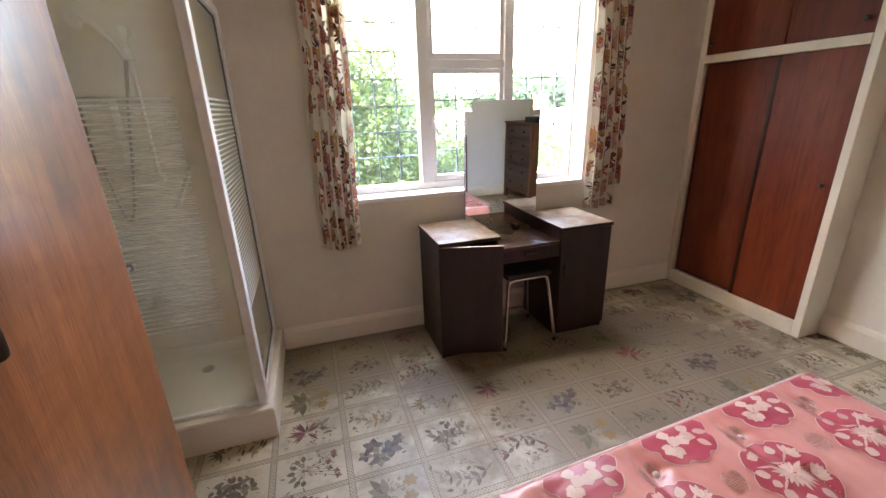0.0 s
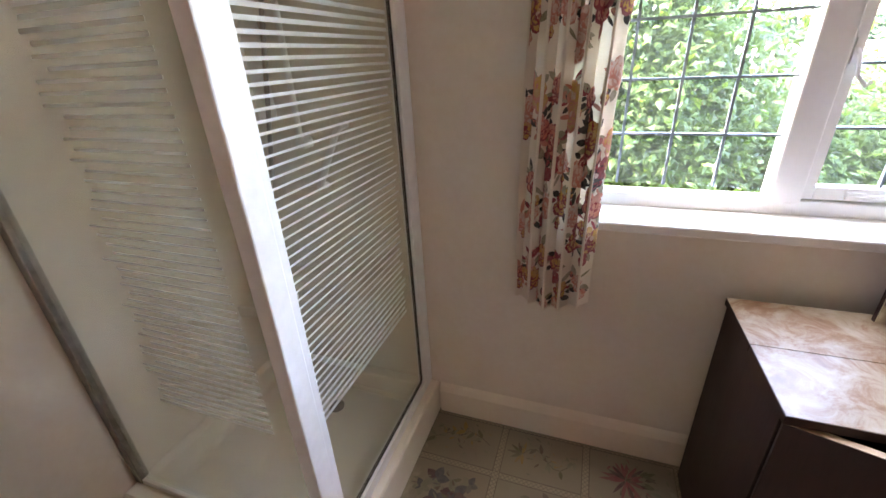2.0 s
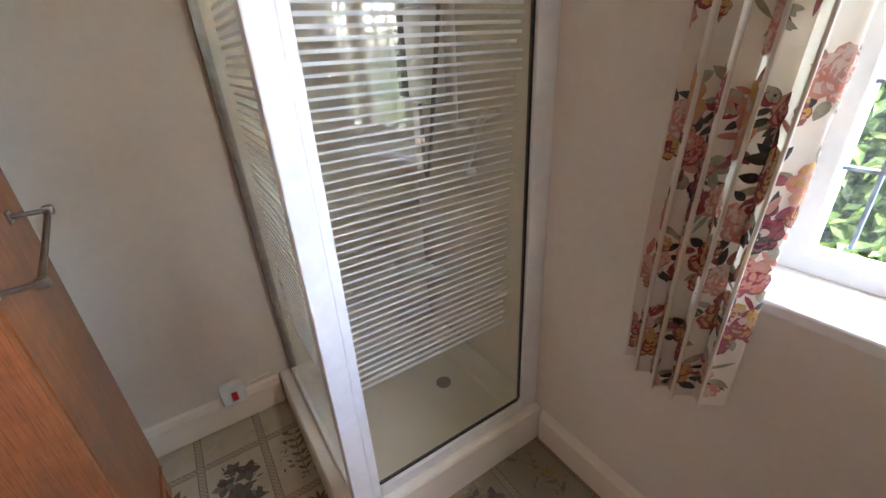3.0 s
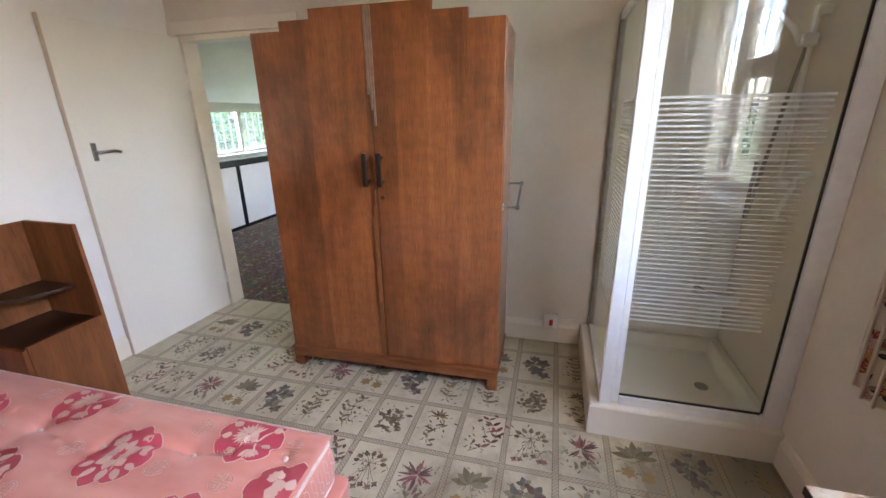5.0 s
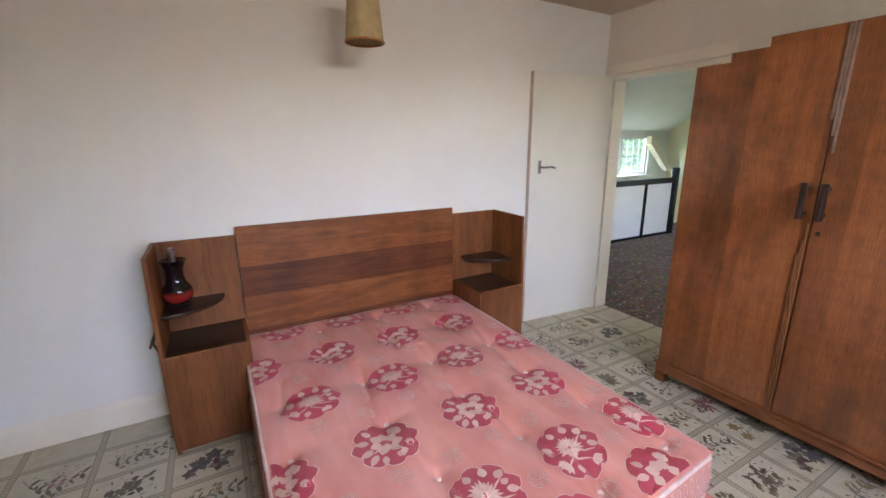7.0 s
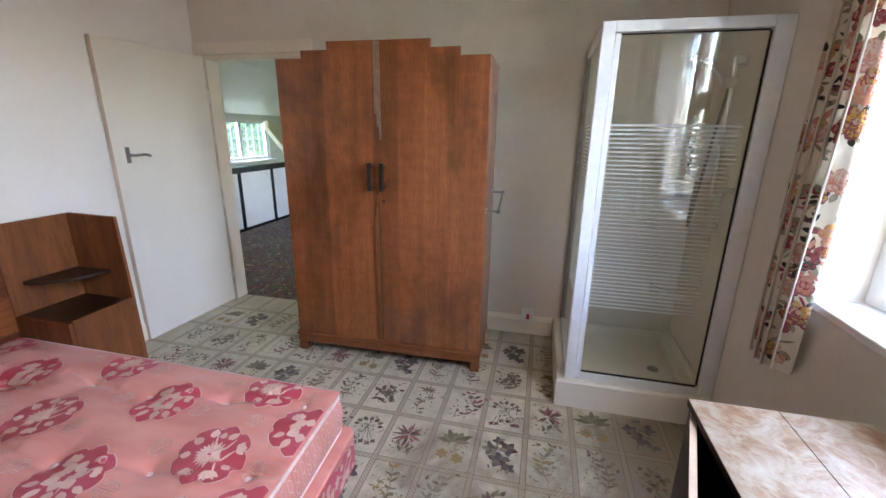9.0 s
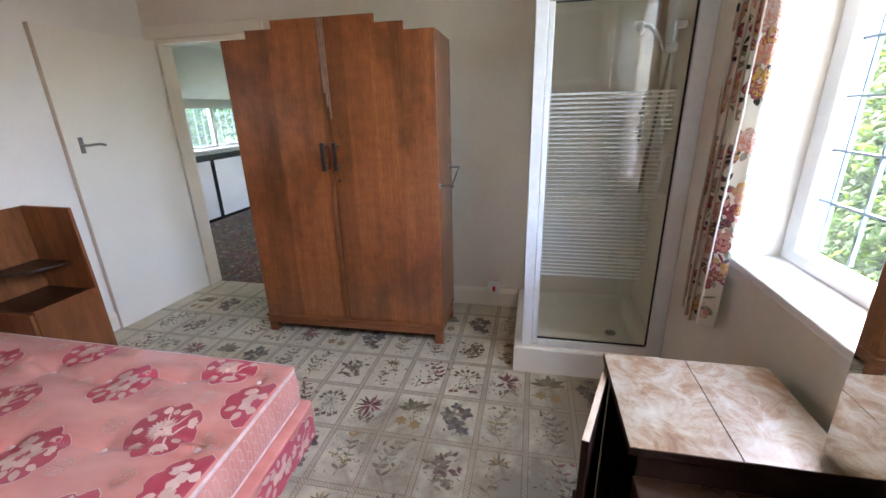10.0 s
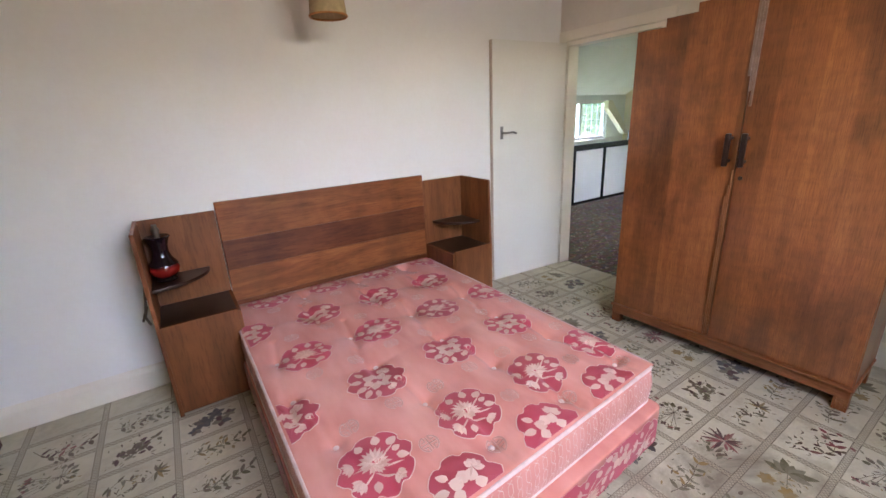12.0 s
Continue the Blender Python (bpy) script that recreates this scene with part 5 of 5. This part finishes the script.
# ---- shower fittings ----
def electric_shower():
    y = YN
    e = thing("electric_shower", (0, 0, 0), "white electric shower unit with dark panel, hose and riser rail", "electric shower")
    part("case", boxes((-0.385, -0.185, y - 0.095, y - 0.001, 1.215, 1.525), bevel=0.012), M_PLASTIC, e, smooth=True)
    part("control_panel", boxes((-0.372, -0.300, y - 0.098, y - 0.090, 1.235, 1.505), bevel=0.003), M_NAVY, e, "dark blue control panel")
    for z in (1.30, 1.40):
        k = lathe([(0.022, 0), (0.022, 0.010), (0.018, 0.014)], sides=18)
        bmesh.ops.transform(k, matrix=pose(-0.336, y - 0.098, z, 90, 0, 0), verts=k.verts)
        part("dial", k, M_BLACK, e, smooth=True)
    bm = bmesh.new()
    hose = []
    for k in range(25):
        f = k / 24
        x = -0.30 + 0.215 * f - 0.02 * math.sin(math.pi * f)
        z = 1.215 * (1 - f) + 1.72 * f - 0.58 * math.sin(math.pi * f) ** 1.1 * (1 - 0.35 * f)
        hose.append((x, y - 0.05 - 0.03 * math.sin(math.pi * f), z))
    tube(bm, hose, 0.008, 8)
    part("hose", bm, M_STEEL, e, "grey flexible hose", smooth=True)
    bm = bmesh.new()
    tube(bm, [(-0.075, y - 0.045, 1.14), (-0.075, y - 0.045, 1.82)], 0.010)
    for z in (1.14, 1.82):
        box(bm, -0.093, -0.057, y - 0.055, y - 0.001, z - 0.018, z + 0.018, bevel=0.005)
    part("riser_rail", bm, M_PLASTIC, e, "white riser rail", smooth=True)
    bm = boxes((-0.10, -0.05, y - 0.085, y - 0.03, 1.69, 1.74), bevel=0.008)
    tube(bm, [(-0.085, y - 0.08, 1.70), (-0.10, y - 0.10, 1.76), (-0.15, y - 0.15, 1.83), (-0.19, y - 0.18, 1.84)], 0.012)
    k = lathe([(0.014, 0), (0.030, 0.015), (0.038, 0.035), (0.036, 0.04)], sides=18)
    bmesh.ops.transform(k, matrix=look((-0.18, y - 0.17, 1.845), (-0.24, y - 0.25, 1.80)) @ pose(0, 0, 0, 180, 0, 0), verts=k.verts)
    me = bpy.data.meshes.new("spray")
    k.to_mesh(me)
    k.free()
    bm.from_mesh(me)
    part("hand_shower", bm, M_PLASTIC, e, "white hand shower", smooth=True)


bm = bmesh.new()
tube(bm, [(0.085, YN - 0.001, 1.20), (0.085, YN - 0.045, 1.195), (0.07, YN - 0.05, 1.175), (-0.015, YN - 0.05, 1.01), (-0.03, YN - 0.045, 0.99), (-0.03, YN - 0.001, 0.985)], 0.012)
tagged(part("grab_rail", bm, M_PLASTIC, None, smooth=True), "white plastic sloping grab rail inside the shower", "grab rail")
M_NAVY = plain("dark_blue_plastic", (0.012, 0.014, 0.03), 0.3)
electric_shower()
dish = thing("soap_dish", (XW, YN, 0.44), "white plastic corner soap dish in the shower", "soap dish")
pts = [(0.001, -0.001)] + [(0.001 + 0.17 * math.cos(k * math.pi / 20), -0.001 - 0.17 * math.sin(k * math.pi / 20)) for k in range(11)]
part("tray", prism(pts, "z", 0.0, 0.018, 0.003), M_PLASTIC, dish)
part("rim", prism([(0.16 * math.cos(k * math.pi / 20), -0.16 * math.sin(k * math.pi / 20)) for k in range(11)] + [(0.171 * math.cos(k * math.pi / 20), -0.171 * math.sin(k * math.pi / 20)) for k in range(10, -1, -1)], "z", 0.018, 0.05), M_PLASTIC, dish)

# fused switch on the skirting beside the shower
sw = thing("wall_switch", (XW, 1.80, 0.165), "white fused switch with red rocker above the skirting", "switch")
part("back_box", boxes((0.001, 0.028, -0.043, 0.043, -0.048, 0.048), bevel=0.004), M_PLASTIC, sw)
part("faceplate", boxes((0.028, 0.036, -0.045, 0.045, -0.05, 0.05), bevel=0.004), M_PLASTIC, sw)
part("rocker", boxes((0.036, 0.041, -0.008, 0.014, -0.03, 0.012), bevel=0.002), M_RED, sw, "red rocker")
bm = bmesh.new()
tube(bm, [(0.022, 0.04, 0.0), (0.022, 0.08, 0.02), (0.020, 0.15, 0.025)], 0.003, 6)
part("cable", bm, M_PLASTIC, sw, smooth=True)


# ---- pendant lamp shade ----
PX, PY, PZ = 1.77, -0.375, 1.932
pend = thing("pendant_lamp", (PX, PY, PZ), "small parchment cone shade hanging from the ceiling", "pendant lamp")
bm = bmesh.new()
n = 32
ring = [[bm.verts.new((r * math.cos(2 * math.pi * k / n), r * math.sin(2 * math.pi * k / n), z)) for k in range(n)] for r, z in ((0.092, 0.0), (0.068, 0.26), (0.066, 0.26), (0.090, 0.0))]
for a, c in zip(ring, ring[1:] + ring[:1]):
    for k in range(n):
        bm.faces.new((a[k], a[(k + 1) % n], c[(k + 1) % n], c[k]))
part("shade", bm, M_SHADE, pend, smooth=True)
bm = bmesh.new()
tube(bm, [(0.091 * math.cos(2 * math.pi * k / n), 0.091 * math.sin(2 * math.pi * k / n), 0.003) for k in range(n + 1)], 0.005, 6)
part("rim", bm, plain("orange_binding", (0.45, 0.19, 0.05), 0.6), pend, "orange bound rim", smooth=True)
part("bulb_holder", lathe([(0.018, 0.15), (0.02, 0.16), (0.02, 0.22), (0.008, 0.265)], sides=14), M_PLASTIC, pend, smooth=True)
bm = bmesh.new()
for k in range(3):
    g = 2 * math.pi * k / 3
    tube(bm, [(0.012 * math.cos(g), 0.012 * math.sin(g), 0.235), (0.067 * math.cos(g), 0.067 * math.sin(g), 0.257)], 0.0018, 6)
part("shade_ring", bm, M_STEEL, pend, "wire shade carrier")
bm = bmesh.new()
tube(bm, [(0, 0, 0.26), (0, 0, TOP - PZ - 0.02)], 0.0035, 6)
part("flex", bm, M_PLASTIC, pend)
part("ceiling_rose", lathe([(0.04, TOP - PZ - 0.025), (0.042, TOP - PZ - 0.01), (0.042, TOP - PZ - 0.001)], sides=20), M_PLASTIC, pend, smooth=True)


# ---- chest of drawers in the alcove ----
def chest():
    c = thing("chest_of_drawers", (3.545, -0.74, 0), "tall brown wooden chest of drawers on legs in the alcove", "chest of drawers")
    W, D, H = 0.80, 0.43, 1.13
    for y in (0.0, W - 0.05):
        for x in (0.0, D - 0.05):
            part("leg", boxes((x, x + 0.05, y, y + 0.05, 0, H - 0.02), bevel=0.003), M_CHEST, c)
    part("side_panel", boxes((0.05, D - 0.05, 0.008, 0.028, 0.14, H - 0.02)), M_CHEST, c)
    part("side_panel", boxes((0.05, D - 0.05, W - 0.028, W - 0.008, 0.14, H - 0.02)), M_CHEST, c)
    part("back_panel", boxes((D - 0.02, D - 0.01, 0.05, W - 0.05, 0.14, H - 0.02)), M_CHEST_DARK, c)
    part("bottom_rail", boxes((0.01, D - 0.02, 0.05, W - 0.05, 0.14, 0.165)), M_CHEST, c)
    part("top", boxes((-0.015, D + 0.005, -0.015, W + 0.015, H - 0.02, H), bevel=0.004), M_CHEST, c)
    n = 5
    for i in range(n):
        z0 = 0.17 + i * (H - 0.195) / n
        z1 = z0 + (H - 0.195) / n - 0.006
        d = part("drawer", boxes((0.006, 0.38, 0.053, W - 0.053, z0, z1), bevel=0.003), M_CHEST_DARK, c)
        for y in (0.22, W - 0.22):
            k = lathe([(0.008, 0), (0.008, 0.012), (0.017, 0.018), (0.018, 0.028), (0.010, 0.034)], sides=14)
            bmesh.ops.transform(k, matrix=pose(0.006, y, (z0 + z1) / 2, 0, -90, 0), verts=k.verts)
            part("knob", k, M_BROWNHANDLE, d, smooth=True)
    b = thing("black_box", (3.62, -0.30, H), "small black box lying on the chest of drawers", "box")
    part("body", boxes((0, 0.28, 0.0, 0.30, 0, 0.075), bevel=0.006), M_BLACK, b)


M_CHEST = wood("chest_wood", (0.12, 0.045, 0.02), (0.22, 0.09, 0.04), (0.32, 0.15, 0.07), (9, 9, 1.0), 0.45)
M_CHEST_DARK = wood("chest_drawer_wood", (0.06, 0.03, 0.02), (0.11, 0.06, 0.042), (0.17, 0.10, 0.07), (9, 1.2, 9), 0.45)
chest()

# plug and flex hanging by the bedside unit
bm = bmesh.new()
tube(bm, [(2.835, -0.79, 0.62), (2.84, -0.72, 0.56), (2.845, -0.66, 0.53), (2.86, -0.62, 0.50), (2.845, -0.60, 0.54), (2.83, -0.62, 0.57), (2.85, -0.64, 0.51), (2.842, -0.70, 0.44)], 0.006, 8)
tagged(part("lamp_flex", bm, plain("brown_flex", (0.10, 0.07, 0.045), 0.5), None, smooth=True), "brown looped lamp flex hanging beside the bedside cabinet", "cable")

# ---- landing beyond the doorway ----
M_LANDWALL = paint("landing_paint", (0.74, 0.74, 0.68), (0.60, 0.60, 0.52), 0.8)
M_NAVYGLOSS = plain("dark_gloss_paint", (0.012, 0.016, 0.022), 0.25)
m, t, b = shader("brown_axminster", 0.95)
at = coords(t, (1, 1, 1))
v = node(t, "ShaderNodeTexVoronoi", Scale=15.0)
t.links.new(coords(t, (1.0, 2.1, 1.0)), v.inputs["Vector"])
f = noise_of(t, at, 24.0, 5.0, 0.7, 1.2)
col = ramp(t, f, [(0.34, (0.045, 0.031, 0.026)), (0.45, (0.20, 0.135, 0.105)), (0.53, (0.07, 0.048, 0.04)), (0.64, (0.50, 0.41, 0.33))])
t.links.new(mixed(t, 0.35, col, v.outputs["Color"], "SOFT_LIGHT"), b.inputs["Base Color"])
bump(t, b, noise_of(t, at, 250.0, 3.0), 0.5, 0.004)
M_CARPET = m
LX, LY = -5.3, -3.35
bpy.data.objects["floor_landing"].data.materials[0] = M_CARPET
lw = (-4.72, -3.25, 0.90, 1.60)
structure("wall_landing_south", boxes((LX, lw[0], LY - T, LY, -2.6, 2.6), (lw[1], XW - T, LY - T, LY, -2.6, 2.6), (lw[0], lw[1], LY - T, LY, -2.6, lw[2]), (lw[0], lw[1], LY - T, LY, lw[3], 2.6)), M_LANDWALL, "pale landing wall with a low window", "wall")
structure("wall_landing_west", boxes((LX - T, LX, LY - T, 1.3, -2.6, 2.6)), paint("landing_yellow_paint", (0.70, 0.66, 0.44), (0.6, 0.55, 0.36), 0.8), "pale yellow painted landing wall", "wall")
# the opening in this wall is unseen, added to let sky brighten the landing
structure("wall_landing_north", boxes((LX, -4.9, 1.2, 1.3, -0.12, 2.6), (-4.0, XW - T, 1.2, 1.3, -0.12, 2.6), (-4.9, -4.0, 1.2, 1.3, -0.12, 0.9), (-4.9, -4.0, 1.2, 1.3, 2.1, 2.6)), M_LANDWALL, "pale landing wall with an unseen opening added for light", "wall")
structure("wall_landing_east", boxes((XW - T, XW, LY, YS - T, -2.6, 2.6)), M_LANDWALL, "pale landing wall beside the bedroom", "wall")
structure("ceiling_landing", boxes((LX - T, XW - T, -2.35, 1.3, 2.32, 2.42)), M_LANDWALL, "pale landing ceiling", "ceiling")
structure("ceiling_landing_slope", prism([(LY - T, 1.62), (LY - T, 1.72), (-2.35, 2.42), (-2.35, 2.32)], "x", LX, XW - T), M_LANDWALL, "pale sloping ceiling over the stairs", "ceiling")
structure("floor_stairwell", boxes((LX - T, XW, LY - T, -2.40, -2.7, -2.6)), M_CARPET, "dark carpeted hall floor below the stairs", "floor")
lwin = tagged(new("window_2"), "white landing window over the stairs", "window", kind="structure")
mid = (lw[0] + lw[1]) / 2
bm = boxes((lw[0], lw[1], LY - 0.09, LY - 0.03, lw[2], lw[2] + 0.05), (lw[0], lw[1], LY - 0.09, LY - 0.03, lw[3] - 0.05, lw[3]), (lw[0], lw[0] + 0.05, LY - 0.09, LY - 0.03, lw[2] + 0.05, lw[3] - 0.05),
           (lw[1] - 0.05, lw[1], LY - 0.09, LY - 0.03, lw[2] + 0.05, lw[3] - 0.05), (mid - 0.035, mid + 0.035, LY - 0.09, LY - 0.03, lw[2] + 0.05, lw[3] - 0.05))
part("window_frame", bm, M_WHITE, lwin)
for a, c in ((lw[0] + 0.05, mid - 0.035), (mid + 0.035, lw[1] - 0.05)):
    leaded(lwin, a, c, lw[2] + 0.05, lw[3] - 0.05, LY - 0.06, 4, 4, 0.0, M_LANDGLASS)
tagged(part("window_sill_landing", boxes((lw[0] - 0.03, lw[1] + 0.03, LY + 0.001, LY + 0.12, lw[2] - 0.04, lw[2]), bevel=0.004), M_WHITE), "white painted landing window sill", "window sill", kind="structure")


def balustrade():
    r = thing("balustrade", (0, -2.38, 0), "white boarded landing balustrade with dark gloss rail and strips", "balustrade")
    for a, c in ((-4.02, -3.40), (-3.34, -2.66), (-2.60, -1.9), (-1.84, -1.1), (-1.04, -0.60)):
        part("panel", boxes((a, c, -0.02, 0.0, -0.004, 0.84)), M_WHITE, r)
    for x in (-3.37, -2.63, -1.87, -1.07):
        for d in (-0.03, 0.012):
            part("strip", boxes((x + d, x + d + 0.022, -0.012, 0.010, -0.004, 0.84)), M_NAVYGLOSS, r, "dark gloss painted strip")
    part("rail", boxes((-4.05, -0.6, -0.04, 0.03, 0.84, 0.925), bevel=0.006), M_NAVYGLOSS, r, "dark gloss painted handrail")
    part("newel", boxes((-4.14, -4.05, -0.05, 0.04, -0.004, 1.08), bevel=0.012), M_NAVYGLOSS, r, "dark rounded newel post", smooth=True)
    part("skirting", boxes((-4.05, -0.6, 0.0, 0.012, -0.004, 0.04)), M_NAVYGLOSS, r)


balustrade()
bm = prism([(-4.9, 0.98), (-4.75, 0.98), (-4.2, 1.45), (-4.2, 1.58), (-4.3, 1.58)], "y", -3.05, -2.95)
structure("beam_landing", bm, paint("cream_beam_paint", (0.72, 0.66, 0.50), (0.6, 0.52, 0.4), 0.6), "cream painted sloping beam over the stairs", "beam")

# ---- garden and distance ----
structure("ground", boxes((-400, 400, -400, 400, -3.3, -2.9)), paint("lawn", (0.06, 0.09, 0.03), (0.10, 0.09, 0.05), 0.95, 30, 0.5), "lawn far below the window", "ground")


def leaf_material(name, a, c, glow):
    m, t, b = shader(name, 0.5)
    g = t.nodes.new("ShaderNodeNewGeometry")
    col = ramp(t, g.outputs["Random Per Island"], [(0.0, a), (0.6, c), (1.0, tuple(min(1, 1.35 * q) for q in c))])
    t.links.new(col, b.inputs["Base Color"])
    tr = node(t, "ShaderNodeBsdfTranslucent")
    t.links.new(mixed(t, 0.5, col, glow), tr.inputs[0])
    mx = node(t, "ShaderNodeMixShader", Fac=0.4)
    t.links.new(b.outputs[0], mx.inputs[1])
    t.links.new(tr.outputs[0], mx.inputs[2])
    t.links.new(mx.outputs[0], t.nodes["Material Output"].inputs[0])
    return m


M_LEAF = leaf_material("bright_leaf", (0.030, 0.058, 0.010), (0.060, 0.105, 0.016), (0.20, 0.30, 0.03))
M_LEAF_DARK = leaf_material("dark_leaf", (0.018, 0.042, 0.014), (0.042, 0.085, 0.030), (0.06, 0.12, 0.04))
M_BARK = wood("bark", (0.04, 0.03, 0.02), (0.07, 0.055, 0.04), (0.11, 0.09, 0.07), (6, 6, 2), 0.9)


def shrub(name, centre, radii, leaves, size, material, seed, label, category, base=-2.9):
    s = thing(name, (centre[0], centre[1], base), label, category)
    rnd = random.Random(seed)
    bm = bmesh.new()
    h = centre[2] - base
    for k in range(7):
        a = rnd.uniform(0, 6.28)
        r = rnd.uniform(0.3, 0.75)
        tip = (r * radii[0] * math.cos(a), r * radii[1] * math.sin(a), h + radii[2] * rnd.uniform(0.0, 0.6))
        tube(bm, [(0.1 * math.cos(a), 0.1 * math.sin(a), 0), (tip[0] * 0.35, tip[1] * 0.35, h * 0.5), (tip[0] * 0.8, tip[1] * 0.8, tip[2] * 0.85), tip], 0.03, 6)
    part("stem", bm, M_BARK, s)
    verts, faces = [], []
    clumps = []
    for k in range(max(12, leaves // 60)):
        d = Vector((rnd.gauss(0, 1), rnd.gauss(0, 1), rnd.gauss(0, 1))).normalized() * rnd.uniform(0.15, 1.0) ** 0.6
        clumps.append(Vector((d.x * radii[0], d.y * radii[1], h + d.z * radii[2])))
    for k in range(leaves):
        c = rnd.choice(clumps)
        sp = 0.17 * min(radii)
        p = c + Vector((rnd.gauss(0, sp), rnd.gauss(0, sp), rnd.gauss(0, sp)))
        if p.z < 0.1:
            continue
        out = Vector((rnd.gauss(0, 0.5), rnd.gauss(-0.6, 0.5), rnd.gauss(-0.15, 0.4))).normalized()
        up = (Vector((rnd.gauss(0, 0.4), rnd.gauss(-0.3, 0.4), 1.0))).normalized()
        side = out.cross(up).normalized()
        nrm = side.cross(out)
        l = size * rnd.uniform(0.7, 1.3)
        w = l * rnd.uniform(0.20, 0.28)
        i = len(verts)
        verts += [p, p + out * l * 0.45 + side * w - nrm * 0.0, p + out * l * 0.5 + nrm * 0.12 * l, p + out * l * 0.45 - side * w, p + out * l - nrm * 0.1 * l]
        faces += [(i, i + 1, i + 2), (i, i + 2, i + 3), (i + 1, i + 4, i + 2), (i + 2, i + 4, i + 3)]
    me = bpy.data.meshes.new("crown")
    me.from_pydata([tuple(v) for v in verts], [], faces)
    me.materials.append(material)
    me.update()
    crown = new("crown", me)
    crown.parent = s
    return s


shrub("garden_shrub", (0.75, 5.6, 0.8), (1.5, 1.2, 1.65), 36000, 0.095, M_LEAF, 1, "leafy bright green shrub close to the window", "shrub")
shrub("garden_shrub", (-1.2, 5.3, 1.1), (1.6, 1.1, 1.9), 36000, 0.09, M_LEAF, 2, "tall leafy green shrub close to the window", "shrub")
shrub("garden_shrub", (2.9, 6.4, -0.25), (1.6, 1.2, 1.45), 28000, 0.10, M_LEAF, 3, "low leafy green shrub beyond the window", "shrub")
shrub("garden_shrub", (5.4, 8.2, -0.9), (2.4, 1.5, 1.7), 14000, 0.16, M_LEAF, 4, "low leafy green shrub in the garden", "shrub")
shrub("garden_shrub", (9.8, 10.5, -1.3), (3.4, 1.6, 1.8), 12000, 0.20, M_LEAF, 8, "low leafy green shrub far down the garden", "shrub")
shrub("conifer_hedge", (-3.6, 6.2, 1.2), (2.2, 1.3, 3.4), 30000, 0.12, M_LEAF_DARK, 5, "tall dense dark green hedge beside the house", "hedge")
shrub("conifer_hedge", (-1.0, 8.2, 0.2), (3.4, 1.0, 2.1), 20000, 0.16, M_LEAF_DARK, 9, "dense dark green hedge behind the shrubs", "hedge")
shrub("garden_shrub", (-6.2, -5.8, 0.9), (3.6, 1.0, 2.8), 32000, 0.16, M_LEAF_DARK, 6, "leafy green shrub outside the landing window", "shrub")
for k, (x, y, z, r) in enumerate(((6, 42, 0.6, 4.5), (14, 46, 0.2, 4.0), (24, 44, 0.8, 5.0), (33, 50, 1.0, 6.0), (-4, 48, 1.5, 6.0), (45, 52, 1.0, 6.5))):
    shrub("tree", (x, y, z), (r * 1.5, r, r * 0.8), 5000, 0.8, M_LEAF_DARK, 20 + k, "distant dark green tree on the skyline", "tree")


def house():
    h = thing("house", (13.5, 27, -2.9), "distant brick house with pale roof beyond the garden", "house", turn=-12)
    part("wall", boxes((-6, 6, -3.5, 3.5, 0, 2.6)), paint("pale_brick", (0.20, 0.10, 0.08), (0.15, 0.08, 0.06), 0.9, 30, 0.4), h)
    part("roof", prism([(-3.9, 2.5), (3.9, 2.5), (0, 4.1)], "x", -6.3, 6.3), paint("pale_roof_tile", (0.24, 0.20, 0.19), (0.18, 0.15, 0.14), 0.8, 20, 0.4), h)
    part("chimney", boxes((2.4, 3.2, -0.4, 0.4, 3.6, 5.0)), paint("chimney_brick", (0.3, 0.17, 0.13), (0.24, 0.14, 0.1), 0.9, 30, 0.4), h)
    for x in (-4, -1, 2.2):
        wdw = part("window", boxes((x, x + 1.3, -3.54, -3.46, 0.9, 2.1)), M_WHITE, h)
        part("pane", boxes((x + 0.08, x + 0.61, -3.56, -3.545, 0.98, 2.02), (x + 0.69, x + 1.22, -3.56, -3.545, 0.98, 2.02)), M_DARK, wdw)


house()
